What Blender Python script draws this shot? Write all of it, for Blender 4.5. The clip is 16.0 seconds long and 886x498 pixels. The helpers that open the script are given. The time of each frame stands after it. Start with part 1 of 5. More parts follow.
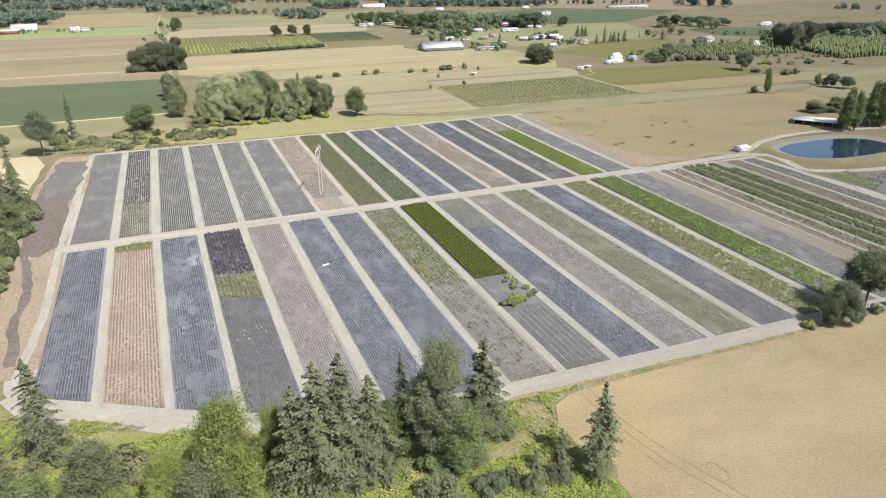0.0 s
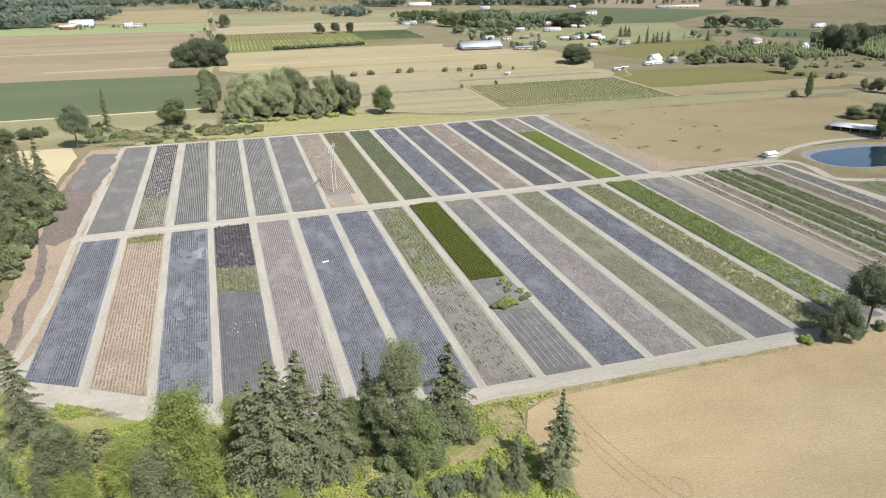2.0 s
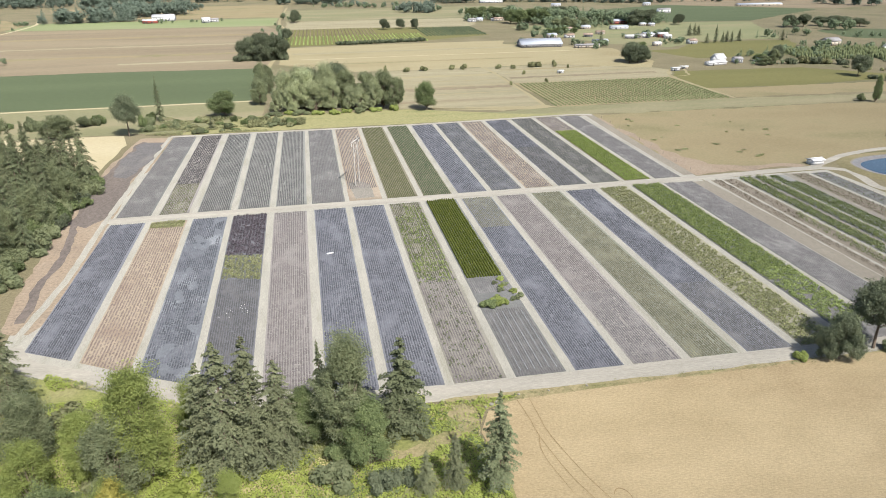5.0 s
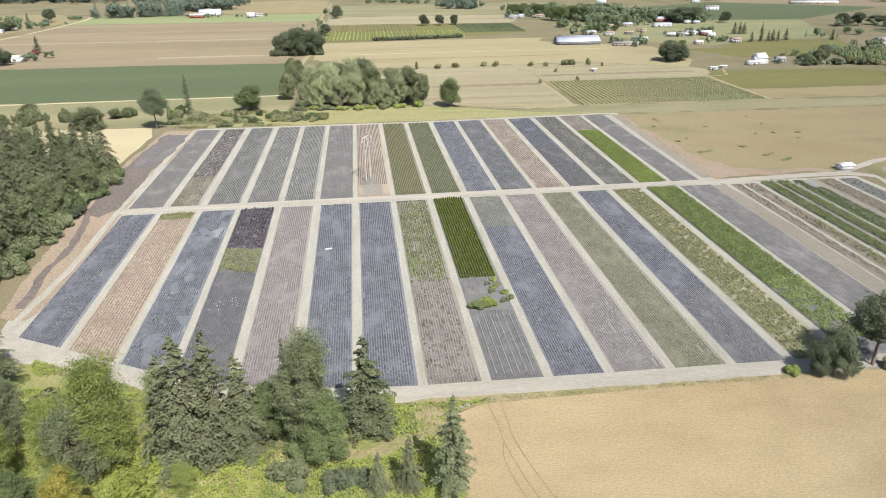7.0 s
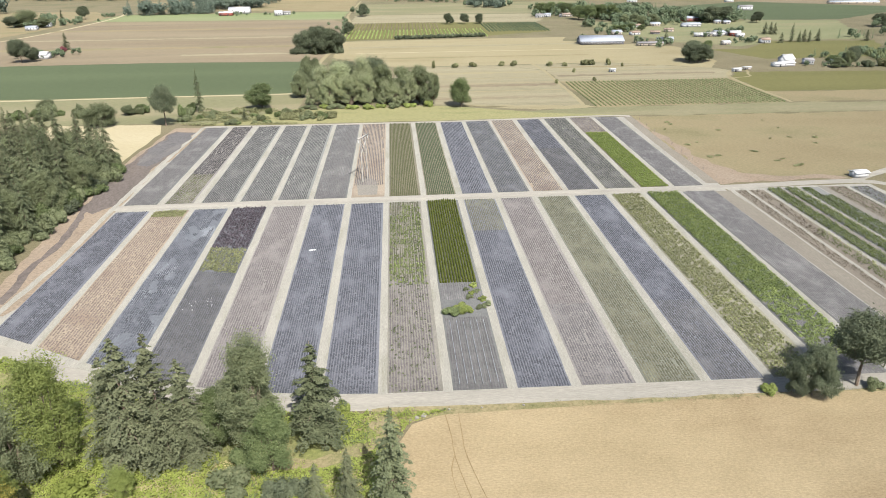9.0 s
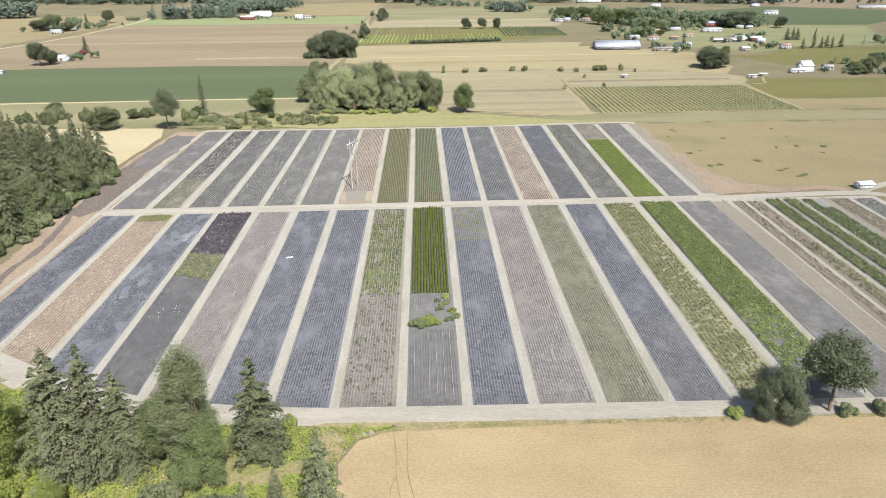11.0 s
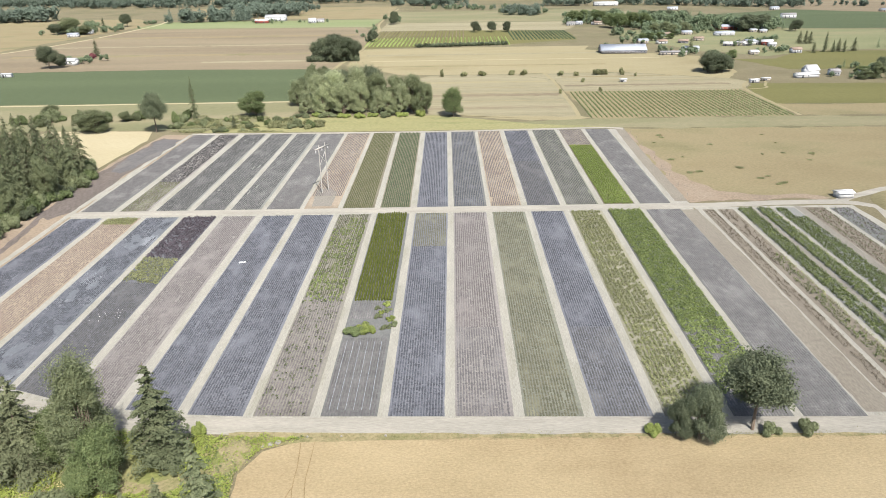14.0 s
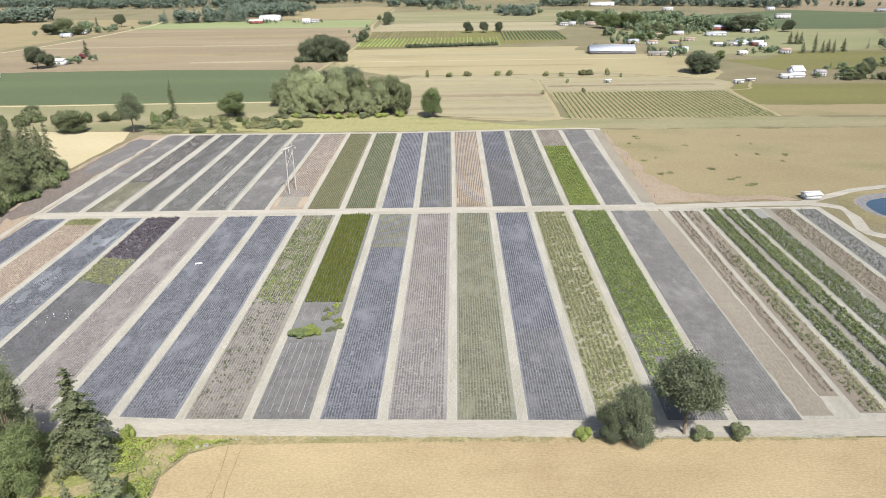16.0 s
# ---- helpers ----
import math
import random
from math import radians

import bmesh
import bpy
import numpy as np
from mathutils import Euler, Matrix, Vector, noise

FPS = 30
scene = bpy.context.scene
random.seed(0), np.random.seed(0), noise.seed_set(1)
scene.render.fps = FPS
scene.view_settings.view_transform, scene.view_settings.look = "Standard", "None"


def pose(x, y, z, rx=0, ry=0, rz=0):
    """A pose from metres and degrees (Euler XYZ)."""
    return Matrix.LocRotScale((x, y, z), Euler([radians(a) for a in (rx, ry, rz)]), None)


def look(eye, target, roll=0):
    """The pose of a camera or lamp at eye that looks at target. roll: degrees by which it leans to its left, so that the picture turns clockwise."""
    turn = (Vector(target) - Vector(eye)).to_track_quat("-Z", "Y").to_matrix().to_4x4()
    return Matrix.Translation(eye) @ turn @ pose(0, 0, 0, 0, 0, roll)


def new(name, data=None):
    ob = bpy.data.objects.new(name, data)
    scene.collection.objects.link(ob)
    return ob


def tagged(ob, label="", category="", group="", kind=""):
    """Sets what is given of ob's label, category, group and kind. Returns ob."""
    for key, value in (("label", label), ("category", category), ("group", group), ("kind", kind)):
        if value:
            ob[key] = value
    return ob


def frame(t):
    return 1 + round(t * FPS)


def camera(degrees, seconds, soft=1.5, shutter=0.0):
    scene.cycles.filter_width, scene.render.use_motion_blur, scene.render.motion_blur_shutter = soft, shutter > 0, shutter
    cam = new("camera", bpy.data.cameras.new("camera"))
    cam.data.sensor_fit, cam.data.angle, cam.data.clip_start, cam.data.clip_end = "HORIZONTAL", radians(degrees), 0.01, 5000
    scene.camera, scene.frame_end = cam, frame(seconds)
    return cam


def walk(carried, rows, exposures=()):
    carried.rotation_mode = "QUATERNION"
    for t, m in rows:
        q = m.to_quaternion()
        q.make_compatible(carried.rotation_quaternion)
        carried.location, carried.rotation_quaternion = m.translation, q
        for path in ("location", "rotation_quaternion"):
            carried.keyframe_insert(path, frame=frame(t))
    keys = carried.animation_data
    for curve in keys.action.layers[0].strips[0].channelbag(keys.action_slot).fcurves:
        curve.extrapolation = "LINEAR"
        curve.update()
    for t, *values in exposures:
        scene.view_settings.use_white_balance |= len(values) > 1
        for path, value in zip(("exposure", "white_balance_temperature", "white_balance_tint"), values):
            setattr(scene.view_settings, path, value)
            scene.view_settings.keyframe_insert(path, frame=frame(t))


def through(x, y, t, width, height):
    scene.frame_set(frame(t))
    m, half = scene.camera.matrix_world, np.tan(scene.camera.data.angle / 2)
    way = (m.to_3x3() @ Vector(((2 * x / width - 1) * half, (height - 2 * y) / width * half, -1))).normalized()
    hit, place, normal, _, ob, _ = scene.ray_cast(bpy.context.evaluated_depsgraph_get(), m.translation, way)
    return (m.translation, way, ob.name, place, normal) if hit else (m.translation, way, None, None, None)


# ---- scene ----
cam = camera(65.4, 16.0, soft=0.9)
PATH = [
    (0, (2.326, 1.737, 89.075), (2.964, 3.47, 88.306), -0.7),
    (0.5, (6.086, 0.615, 89.357), (6.697, 2.357, 88.586), -0.6),
    (1, (9.719, -0.55, 89.518), (10.3, 1.201, 88.747), -0.6),
    (1.5, (13.28, -1.745, 89.594), (13.826, 0.018, 88.822), -0.6),
    (2, (16.81, -2.945, 89.61), (17.32, -1.171, 88.838), -0.6),
    (2.5, (20.342, -4.119, 89.588), (20.815, -2.335, 88.817), -0.5),
    (3, (23.898, -5.233, 89.543), (24.333, -3.44, 88.771), -0.5),
    (3.5, (27.49, -6.251, 89.486), (27.894, -4.451, 88.715), -0.5),
    (4, (31.127, -7.14, 89.425), (31.502, -5.333, 88.653), -0.6),
    (6.5, (49.95, -8.775, 89.168), (50.157, -6.947, 88.383), -0.7),
    (7, (53.803, -8.467, 89.128), (53.983, -6.637, 88.343), -0.7),
    (7.5, (57.67, -7.963, 89.091), (57.825, -6.131, 88.304), -0.7),
    (8, (61.543, -7.284, 89.055), (61.675, -5.45, 88.267), -0.7),
    (8.5, (65.418, -6.46, 89.019), (65.528, -4.625, 88.232), -0.7),
    (9, (69.29, -5.529, 88.985), (69.379, -3.693, 88.197), -0.7),
    (11.5, (88.563, -0.765, 88.852), (88.565, 1.079, 88.078), -0.8),
    (12, (92.403, -0.079, 88.842), (92.394, 1.765, 88.07), -0.8),
    (12.5, (96.24, 0.45, 88.839), (96.219, 2.294, 88.067), -0.8),
    (13, (100.072, 0.817, 88.842), (100.041, 2.662, 88.071), -0.9),
    (13.5, (103.896, 1.038, 88.848), (103.853, 2.884, 88.078), -0.9),
    (14, (107.704, 1.153, 88.851), (107.649, 2.999, 88.082), -1.0),
    (14.5, (111.484, 1.23, 88.843), (111.423, 3.076, 88.076), -0.9),
    (15, (115.219, 1.373, 88.812), (115.157, 3.219, 88.045), -1.0),
    (15.5, (118.883, 1.725, 88.741), (118.82, 3.571, 87.973), -1.0),
    (16, (122.442, 2.477, 88.607), (122.379, 4.323, 87.839), -1.0),
]
walk(cam, [(t, look(eye, target, roll)) for t, eye, target, roll in PATH], [(0, 0.79), (8, 0.8), (16, 0.83)])

# ---- world, sun, exposure ----
SUN_EL = 50.0
SUN_DIR = Vector((0.36 * math.cos(radians(SUN_EL)), -0.93 * math.cos(radians(SUN_EL)), math.sin(radians(SUN_EL))))
sun = new("sun", bpy.data.lights.new("sun", "SUN"))
sun.data.energy, sun.data.angle, sun.data.color = 4.5, radians(0.6), (1.0, 0.97, 0.93)
sun.matrix_world = look(SUN_DIR * 300, (0, 0, 0))
world = bpy.data.worlds.new("sky")
world.use_nodes = True
scene.world = world
wn = world.node_tree
sky = wn.nodes.new("ShaderNodeTexSky")
sky.sky_type, sky.sun_disc = "NISHITA", False
sky.sun_elevation, sky.sun_rotation = radians(SUN_EL), math.atan2(0.36, -0.93)
sky.dust_density = 2.0
wn.links.new(sky.outputs[0], wn.nodes["Background"].inputs[0])
wn.nodes["Background"].inputs[1].default_value = 0.112


# ---- materials ----
def rgb(c):
    return (c[0], c[1], c[2], 1.0)


class Mat:
    """A small wrapper that builds node materials from world position."""

    def __init__(self, name, rough=0.9, spec=0.2):
        self.m = bpy.data.materials.new(name)
        self.m.use_nodes = True
        self.t = self.m.node_tree
        self.b = self.t.nodes["Principled BSDF"]
        self.b.inputs["Roughness"].default_value = rough
        self.b.inputs["Specular IOR Level"].default_value = spec
        self.b.inputs["Diffuse Roughness"].default_value = 1.0 if rough > 0.85 else 0.0
        self.pos = self.t.nodes.new("ShaderNodeNewGeometry")

    def link(self, a, b):
        self.t.links.new(a, b)

    def coords(self, scale=(1, 1, 1), turn=0.0):
        n = self.t.nodes.new("ShaderNodeMapping")
        n.inputs["Scale"].default_value = scale
        n.inputs["Rotation"].default_value = (0, 0, radians(turn))
        self.link(self.pos.outputs["Position"], n.inputs["Vector"])
        return n.outputs[0]

    def noise(self, scale, detail=3.0, stretch=(1, 1, 1), turn=0.0, rough=0.55):
        n = self.t.nodes.new("ShaderNodeTexNoise")
        n.inputs["Scale"].default_value = scale
        n.inputs["Detail"].default_value = detail
        n.inputs["Roughness"].default_value = rough
        self.link(self.coords(stretch, turn), n.inputs["Vector"])
        return n.outputs[0]

    def ramp(self, fac, lo, hi):
        n = self.t.nodes.new("ShaderNodeMapRange")
        n.inputs["From Min"].default_value, n.inputs["From Max"].default_value = lo, hi
        self.link(fac, n.inputs["Value"])
        return n.outputs[0]

    def mix(self, fac, a, b, mode="MIX"):
        n = self.t.nodes.new("ShaderNodeMix")
        n.data_type, n.blend_type = "RGBA", mode
        for socket, value in ((n.inputs[0], fac), (n.inputs[6], a), (n.inputs[7], b)):
            if isinstance(value, bpy.types.NodeSocket):
                self.link(value, socket)
            else:
                socket.default_value = value if isinstance(value, float) else rgb(value)
        return n.outputs[2]

    def color(self, c):
        self.link(c, self.b.inputs["Base Color"])
        return self

    def bump(self, height, strength=0.5, dist=0.2):
        n = self.t.nodes.new("ShaderNodeBump")
        n.inputs["Strength"].default_value, n.inputs["Distance"].default_value = strength, dist
        self.link(height, n.inputs["Height"])
        self.link(n.outputs[0], self.b.inputs["Normal"])
        return self


def ground_mat(name, a, b, big=0.03, fine=1.6, stretch=(1, 1, 1), turn=0.0, c=None, cbig=0.012, bump=0.4, lo=0.35, hi=0.65, fineamt=0.5):
    """Earth, grass and crops: large patches, a stretched middle grain and a fine grain."""
    m = Mat(name, 0.95, 0.1)
    col = m.mix(m.ramp(m.noise(big, 4, stretch, turn), lo, hi), a, b)
    if c:
        col = m.mix(m.ramp(m.noise(cbig, 5, stretch, turn), 0.5, 0.66), col, c)
    f = m.noise(fine, 4, stretch, turn, 0.7)
    dark = tuple(v * 0.55 for v in a)
    lite = tuple(min(1, v * 1.35) for v in b)
    grain = m.mix(m.ramp(f, 0.3, 0.7), dark, lite)
    col = m.mix(fineamt, col, grain)
    return m.color(col).bump(f, bump, 0.25).m


def leaf_mat(name, a, b, through=0.35, hue=0.12):
    """Leaves: light passes through in part; tint varies per leaf and per plant."""
    m = Mat(name, 0.75, 0.15)
    info = m.t.nodes.new("ShaderNodeObjectInfo")
    col = m.mix(m.pos.outputs["Random Per Island"], a, b)
    col = m.mix(m.ramp(m.noise(0.35, 2), 0.3, 0.7), col, tuple(v * 0.92 for v in a))
    if hue < 0.05:
        col = m.mix(m.ramp(m.noise(0.09, 5, (1.6, 0.7, 1), 0, 0.65), 0.5, 0.72), col, tuple(v * 1.3 for v in b))
    hs = m.t.nodes.new("ShaderNodeHueSaturation")
    vr = m.t.nodes.new("ShaderNodeMapRange")
    vr.inputs["To Min"].default_value, vr.inputs["To Max"].default_value = 1 - hue * 1.6, 1 + hue * 1.6
    m.link(info.outputs["Random"], vr.inputs["Value"])
    m.link(vr.outputs[0], hs.inputs["Value"])
    m.link(col, hs.inputs["Color"])
    m.color(hs.outputs[0])
    if through:
        tr = m.t.nodes.new("ShaderNodeBsdfTranslucent")
        m.link(hs.outputs[0], tr.inputs[0])
        mx = m.t.nodes.new("ShaderNodeMixShader")
        mx.inputs[0].default_value = through
        m.link(m.b.outputs[0], mx.inputs[1])
        m.link(tr.outputs[0], mx.inputs[2])
        m.link(mx.outputs[0], m.t.nodes["Material Output"].inputs[0])
    return m.m


def plain_mat(name, a, b=None, rough=0.7, spec=0.3, scale=0.8, metal=0.0, stretch=(1, 1, 1)):
    m = Mat(name, rough, spec)
    b = b or tuple(v * 0.8 for v in a)
    m.color(m.mix(m.ramp(m.noise(scale, 4, stretch), 0.35, 0.68), a, b))
    m.b.inputs["Metallic"].default_value = metal
    return m.m


# ---- mesh helpers ----
RNG = np.random.default_rng(7)


def mesh_np(name, verts, faces, material=None, smooth=False):
    """A mesh from numpy arrays; faces all have the same number of corners, or is a list of such arrays."""
    me = bpy.data.meshes.new(name)
    groups = faces if isinstance(faces, list) else [faces]
    groups = [np.asarray(g, np.int32) for g in groups if len(g)]
    verts = np.asarray(verts, np.float32)
    me.vertices.add(len(verts))
    me.vertices.foreach_set("co", verts.ravel())
    loops = np.concatenate([g.ravel() for g in groups])
    sizes = np.concatenate([np.full(len(g), g.shape[1], np.int32) for g in groups])
    me.loops.add(len(loops))
    me.loops.foreach_set("vertex_index", loops)
    me.polygons.add(len(sizes))
    me.polygons.foreach_set("loop_start", np.r_[0, np.cumsum(sizes)[:-1]].astype(np.int32))
    if smooth:
        me.polygons.foreach_set("use_smooth", np.ones(len(sizes), bool))
    me.update(calc_edges=True)
    if material:
        me.materials.append(material)
    return me


def joined(pieces):
    """Joins (verts, faces) pairs of one face size."""
    vs, fs, n = [], [], 0
    for v, f in pieces:
        vs.append(np.asarray(v, float)), fs.append(np.asarray(f) + n)
        n += len(v)
    return np.concatenate(vs), np.concatenate(fs)


def part(name, me, parent, label="", kind="", at=None):
    ob = new(name, me)
    ob.parent = parent
    if at is not None:
        ob.matrix_basis = at
    return tagged(ob, label, kind=kind)


def box(x0, x1, y0, y1, z0, z1):
    v = [(x, y, z) for z in (z0, z1) for y in (y0, y1) for x in (x0, x1)]
    return np.array(v, float), np.array([(0, 2, 3, 1), (4, 5, 7, 6), (0, 1, 5, 4), (2, 6, 7, 3), (0, 4, 6, 2), (1, 3, 7, 5)])


def tube(points, radii, n=7):
    """A tapered tube along points."""
    points = np.asarray(points, float)
    rings = []
    for i, p in enumerate(points):
        d = points[min(i + 1, len(points) - 1)] - points[max(i - 1, 0)]
        d /= np.linalg.norm(d) + 1e-9
        a = np.cross(d, (0.3, 0.9, 0.1) if abs(d[2]) > 0.8 else (0, 0, 1))
        a /= np.linalg.norm(a)
        b = np.cross(d, a)
        w = np.linspace(0, 2 * np.pi, n, endpoint=False)
        rings.append(p + radii[i] * (np.cos(w)[:, None] * a + np.sin(w)[:, None] * b))
    f = [(i * n + j, i * n + (j + 1) % n, (i + 1) * n + (j + 1) % n, (i + 1) * n + j) for i in range(len(points) - 1) for j in range(n)]
    return np.concatenate(rings), np.array(f)


def cards(p, out, size, rng, aspect=0.55, jitter=0.8):
    """Leaf-shaped quads at points p that face about the way out."""
    n = len(p)
    nrm = out + jitter * rng.normal(size=(n, 3))
    nrm /= np.linalg.norm(nrm, axis=1, keepdims=True) + 1e-9
    a = np.cross(nrm, rng.normal(size=(n, 3)))
    a /= np.linalg.norm(a, axis=1, keepdims=True) + 1e-9
    b = np.cross(nrm, a)
    s = (size * rng.uniform(0.6, 1.35, n))[:, None]
    v = np.stack([p + a * s, p + b * s * aspect + nrm * s * 0.12, p - a * s, p - b * s * aspect + nrm * s * 0.12], 1).reshape(-1, 3)
    return v, np.arange(4 * n).reshape(-1, 4)


def sheet(name, corners, z, material, label, category="field", thick=0.0, rag=0.0, step=6.0, kind="structure"):
    """A patch of ground with a slightly uneven rim, laid just over the ground."""
    c = [Vector((x, y, 0)) for x, y in corners]
    rim = []
    for i, p in enumerate(c):
        q = c[(i + 1) % len(c)]
        k = max(1, int((q - p).length / step)) if rag else 1
        side = Vector((-(q - p).y, (q - p).x, 0)).normalized()
        for j in range(k):
            w = p.lerp(q, j / k)
            off = rag * noise.noise(Vector((w.x * 0.11, w.y * 0.11, z * 9))) * 2 if rag else 0.0
            rim.append(w + side * off)
    bm = bmesh.new()
    vs = [bm.verts.new((p.x, p.y, z)) for p in rim]
    face = bm.faces.new(vs)
    face.normal_update()
    if face.normal.z < 0:
        face.normal_flip()
    bmesh.ops.triangulate(bm, faces=[face])
    me = bpy.data.meshes.new(name)
    bm.to_mesh(me)
    bm.free()
    me.materials.append(material)
    return tagged(new(name, me), label, category, kind=kind)


def ribbon(name, pts, width, z, material, label, category="road", rag=0.0):
    """A lane along a line of points, resampled so that it bends and its edges waver."""
    pts = [Vector((x, y, 0)) for x, y in pts]
    line = []
    for i in range(len(pts) - 1):
        k = max(2, int((pts[i + 1] - pts[i]).length / 4))
        p0, p1, p2, p3 = pts[max(i - 1, 0)], pts[i], pts[i + 1], pts[min(i + 2, len(pts) - 1)]
        for j in range(k):
            t = j / k
            line.append(0.5 * (2 * p1 + (p2 - p0) * t + (2 * p0 - 5 * p1 + 4 * p2 - p3) * t * t + (3 * p1 - p0 - 3 * p2 + p3) * t**3))
    line.append(pts[-1])
    v = []
    for i, p in enumerate(line):
        d = (line[min(i + 1, len(line) - 1)] - line[max(i - 1, 0)]).normalized()
        s = Vector((-d.y, d.x, 0))
        for e in (-1, 1):
            w = width / 2 + rag * noise.noise(Vector((p.x * 0.25, p.y * 0.25, e * 3.1 + z)))
            q = p + s * e * w
            v.append((q.x, q.y, z))
    f = [(2 * i + 1, 2 * i, 2 * i + 2, 2 * i + 3) for i in range(len(line) - 1)]
    return tagged(new(name, mesh_np(name, v, np.array(f), material)), label, category, kind="structure")


# ---- palette ----
M_GRASS = ground_mat("dry_grass", (0.0964, 0.0856, 0.0499), (0.139, 0.12, 0.0741), 0.02, 1.2, c=(0.0663, 0.0713, 0.0333))
M_GRAVEL = ground_mat("pale_gravel", (0.193, 0.181, 0.152), (0.241, 0.226, 0.191), 0.12, 1.6, (0.35, 2.2, 1), c=(0.268, 0.25, 0.211), cbig=0.09, bump=0.3, fineamt=0.35)
M_LANE = ground_mat("gravel_lane", (0.197, 0.19, 0.162), (0.248, 0.237, 0.201), 0.2, 2.0, (2.2, 0.4, 1), c=(0.174, 0.168, 0.131), cbig=0.12, bump=0.3, fineamt=0.4)
M_WHEAT = ground_mat("ripe_wheat", (0.214, 0.169, 0.0974), (0.266, 0.214, 0.128), 0.05, 2.1, (0.8, 1.3, 1), c=(0.192, 0.146, 0.0836), cbig=0.03, bump=0.7, fineamt=0.36)
M_STUBBLE = ground_mat("pale_stubble", (0.252, 0.218, 0.135), (0.277, 0.243, 0.158), 0.03, 1.0, (0.4, 1.5, 1), fineamt=0.25)
M_SOIL = ground_mat("bare_soil", (0.138, 0.127, 0.107), (0.175, 0.162, 0.138), 0.08, 1.5, c=(0.117, 0.105, 0.0899))
M_DIRT = ground_mat("tan_dirt", (0.144, 0.127, 0.102), (0.18, 0.163, 0.132), 0.09, 1.4, (1.4, 0.5, 1), c=(0.127, 0.112, 0.0899), fineamt=0.35)
M_BROWN = ground_mat("ploughed_field", (0.133, 0.105, 0.0698), (0.164, 0.137, 0.091), 0.008, 0.5, (0.3, 2.2, 1), c=(0.116, 0.0939, 0.0636), fineamt=0.3)
M_PASTURE = ground_mat("dry_pasture", (0.145, 0.118, 0.067), (0.18, 0.152, 0.0889), 0.012, 0.7, (1, 1.5, 1), c=(0.113, 0.104, 0.0539), fineamt=0.3)
M_TAN = ground_mat("tan_field", (0.181, 0.155, 0.0883), (0.212, 0.187, 0.115), 0.012, 0.7, (0.6, 1.8, 1), c=(0.156, 0.132, 0.073), fineamt=0.3)
M_FALLOW = ground_mat("fallow_field", (0.156, 0.136, 0.0872), (0.204, 0.186, 0.12), 0.02, 0.5, (0.1, 3, 1), c=(0.122, 0.109, 0.0674), fineamt=0.5)
M_GREENF = ground_mat("green_crop", (0.0535, 0.0665, 0.0345), (0.066, 0.081, 0.0425), 0.008, 0.6, (0.3, 2, 1), fineamt=0.3)
M_MIDGREEN = ground_mat("grass_crop", (0.0846, 0.084, 0.0323), (0.11, 0.102, 0.041), 0.01, 0.6, (0.4, 1.8, 1), fineamt=0.3)
M_OLIVE = ground_mat("olive_meadow", (0.113, 0.114, 0.0608), (0.153, 0.14, 0.0829), 0.012, 0.6, (0.4, 1.8, 1), c=(0.176, 0.154, 0.0975), fineamt=0.3)
M_MEADOW = ground_mat("village_meadow", (0.112, 0.12, 0.0624), (0.148, 0.148, 0.08), 0.014, 0.6, (0.5, 1.6, 1), c=(0.16, 0.144, 0.084), fineamt=0.3)
M_LIGHTGREEN = ground_mat("light_green_field", (0.122, 0.143, 0.066), (0.149, 0.164, 0.0863), 0.008, 0.6, (0.4, 1.8, 1), fineamt=0.25)
M_WEEDY = ground_mat("weedy_strip", (0.143, 0.142, 0.0638), (0.196, 0.181, 0.0912), 0.05, 0.9, (0.5, 1.5, 1), c=(0.106, 0.114, 0.0486), cbig=0.05)
M_VERGE = ground_mat("green_verge", (0.104, 0.118, 0.0378), (0.158, 0.162, 0.0601), 0.08, 1.2, c=(0.197, 0.173, 0.096), cbig=0.06)
M_DRYVERGE = ground_mat("dry_verge", (0.16, 0.136, 0.072), (0.216, 0.184, 0.104), 0.15, 1.4, c=(0.104, 0.112, 0.04), cbig=0.12)
M_PLASTIC = ground_mat("old_plastic", (0.0809, 0.0768, 0.0748), (0.102, 0.0969, 0.0935), 0.15, 1.0, (1.2, 0.5, 1), c=(0.134, 0.124, 0.112), cbig=0.09)
M_TRACK = ground_mat("trodden_wheat", (0.158, 0.117, 0.0643), (0.192, 0.144, 0.0797), 0.2, 2.0)
M_CLAY = ground_mat("orange_clay", (0.171, 0.132, 0.0929), (0.201, 0.163, 0.122), 0.1, 1.0, c=(0.136, 0.106, 0.0801), cbig=0.05)
M_MUD = ground_mat("dark_wet_soil", (0.0832, 0.071, 0.0624), (0.108, 0.092, 0.0808), 0.06, 0.9, (1, 0.5, 1), c=(0.121, 0.102, 0.0856), cbig=0.04)
M_BARK = plain_mat("bark", (0.12, 0.09, 0.065), (0.2, 0.16, 0.12), 0.95, 0.1, 3, stretch=(1, 1, 0.25))
M_WOOD = plain_mat("grey_timber", (0.22, 0.19, 0.155), (0.3, 0.265, 0.22), 0.85, 0.15, 2, stretch=(1, 1, 0.2))
M_POLE = plain_mat("sun_bleached_timber", (0.331, 0.31, 0.274), (0.418, 0.396, 0.36), 0.85, 0.15, 2, stretch=(1, 1, 0.2))
M_WHITE = plain_mat("white_paint", (0.578, 0.57, 0.552), (0.493, 0.484, 0.468), 0.6, 0.3)
M_METAL = plain_mat("pale_metal_roof", (0.4, 0.42, 0.45), (0.34, 0.36, 0.39), 0.5, 0.4, 0.4)
M_GREYROOF = plain_mat("grey_shingle", (0.2, 0.19, 0.19), (0.28, 0.27, 0.26), 0.9, 0.2)
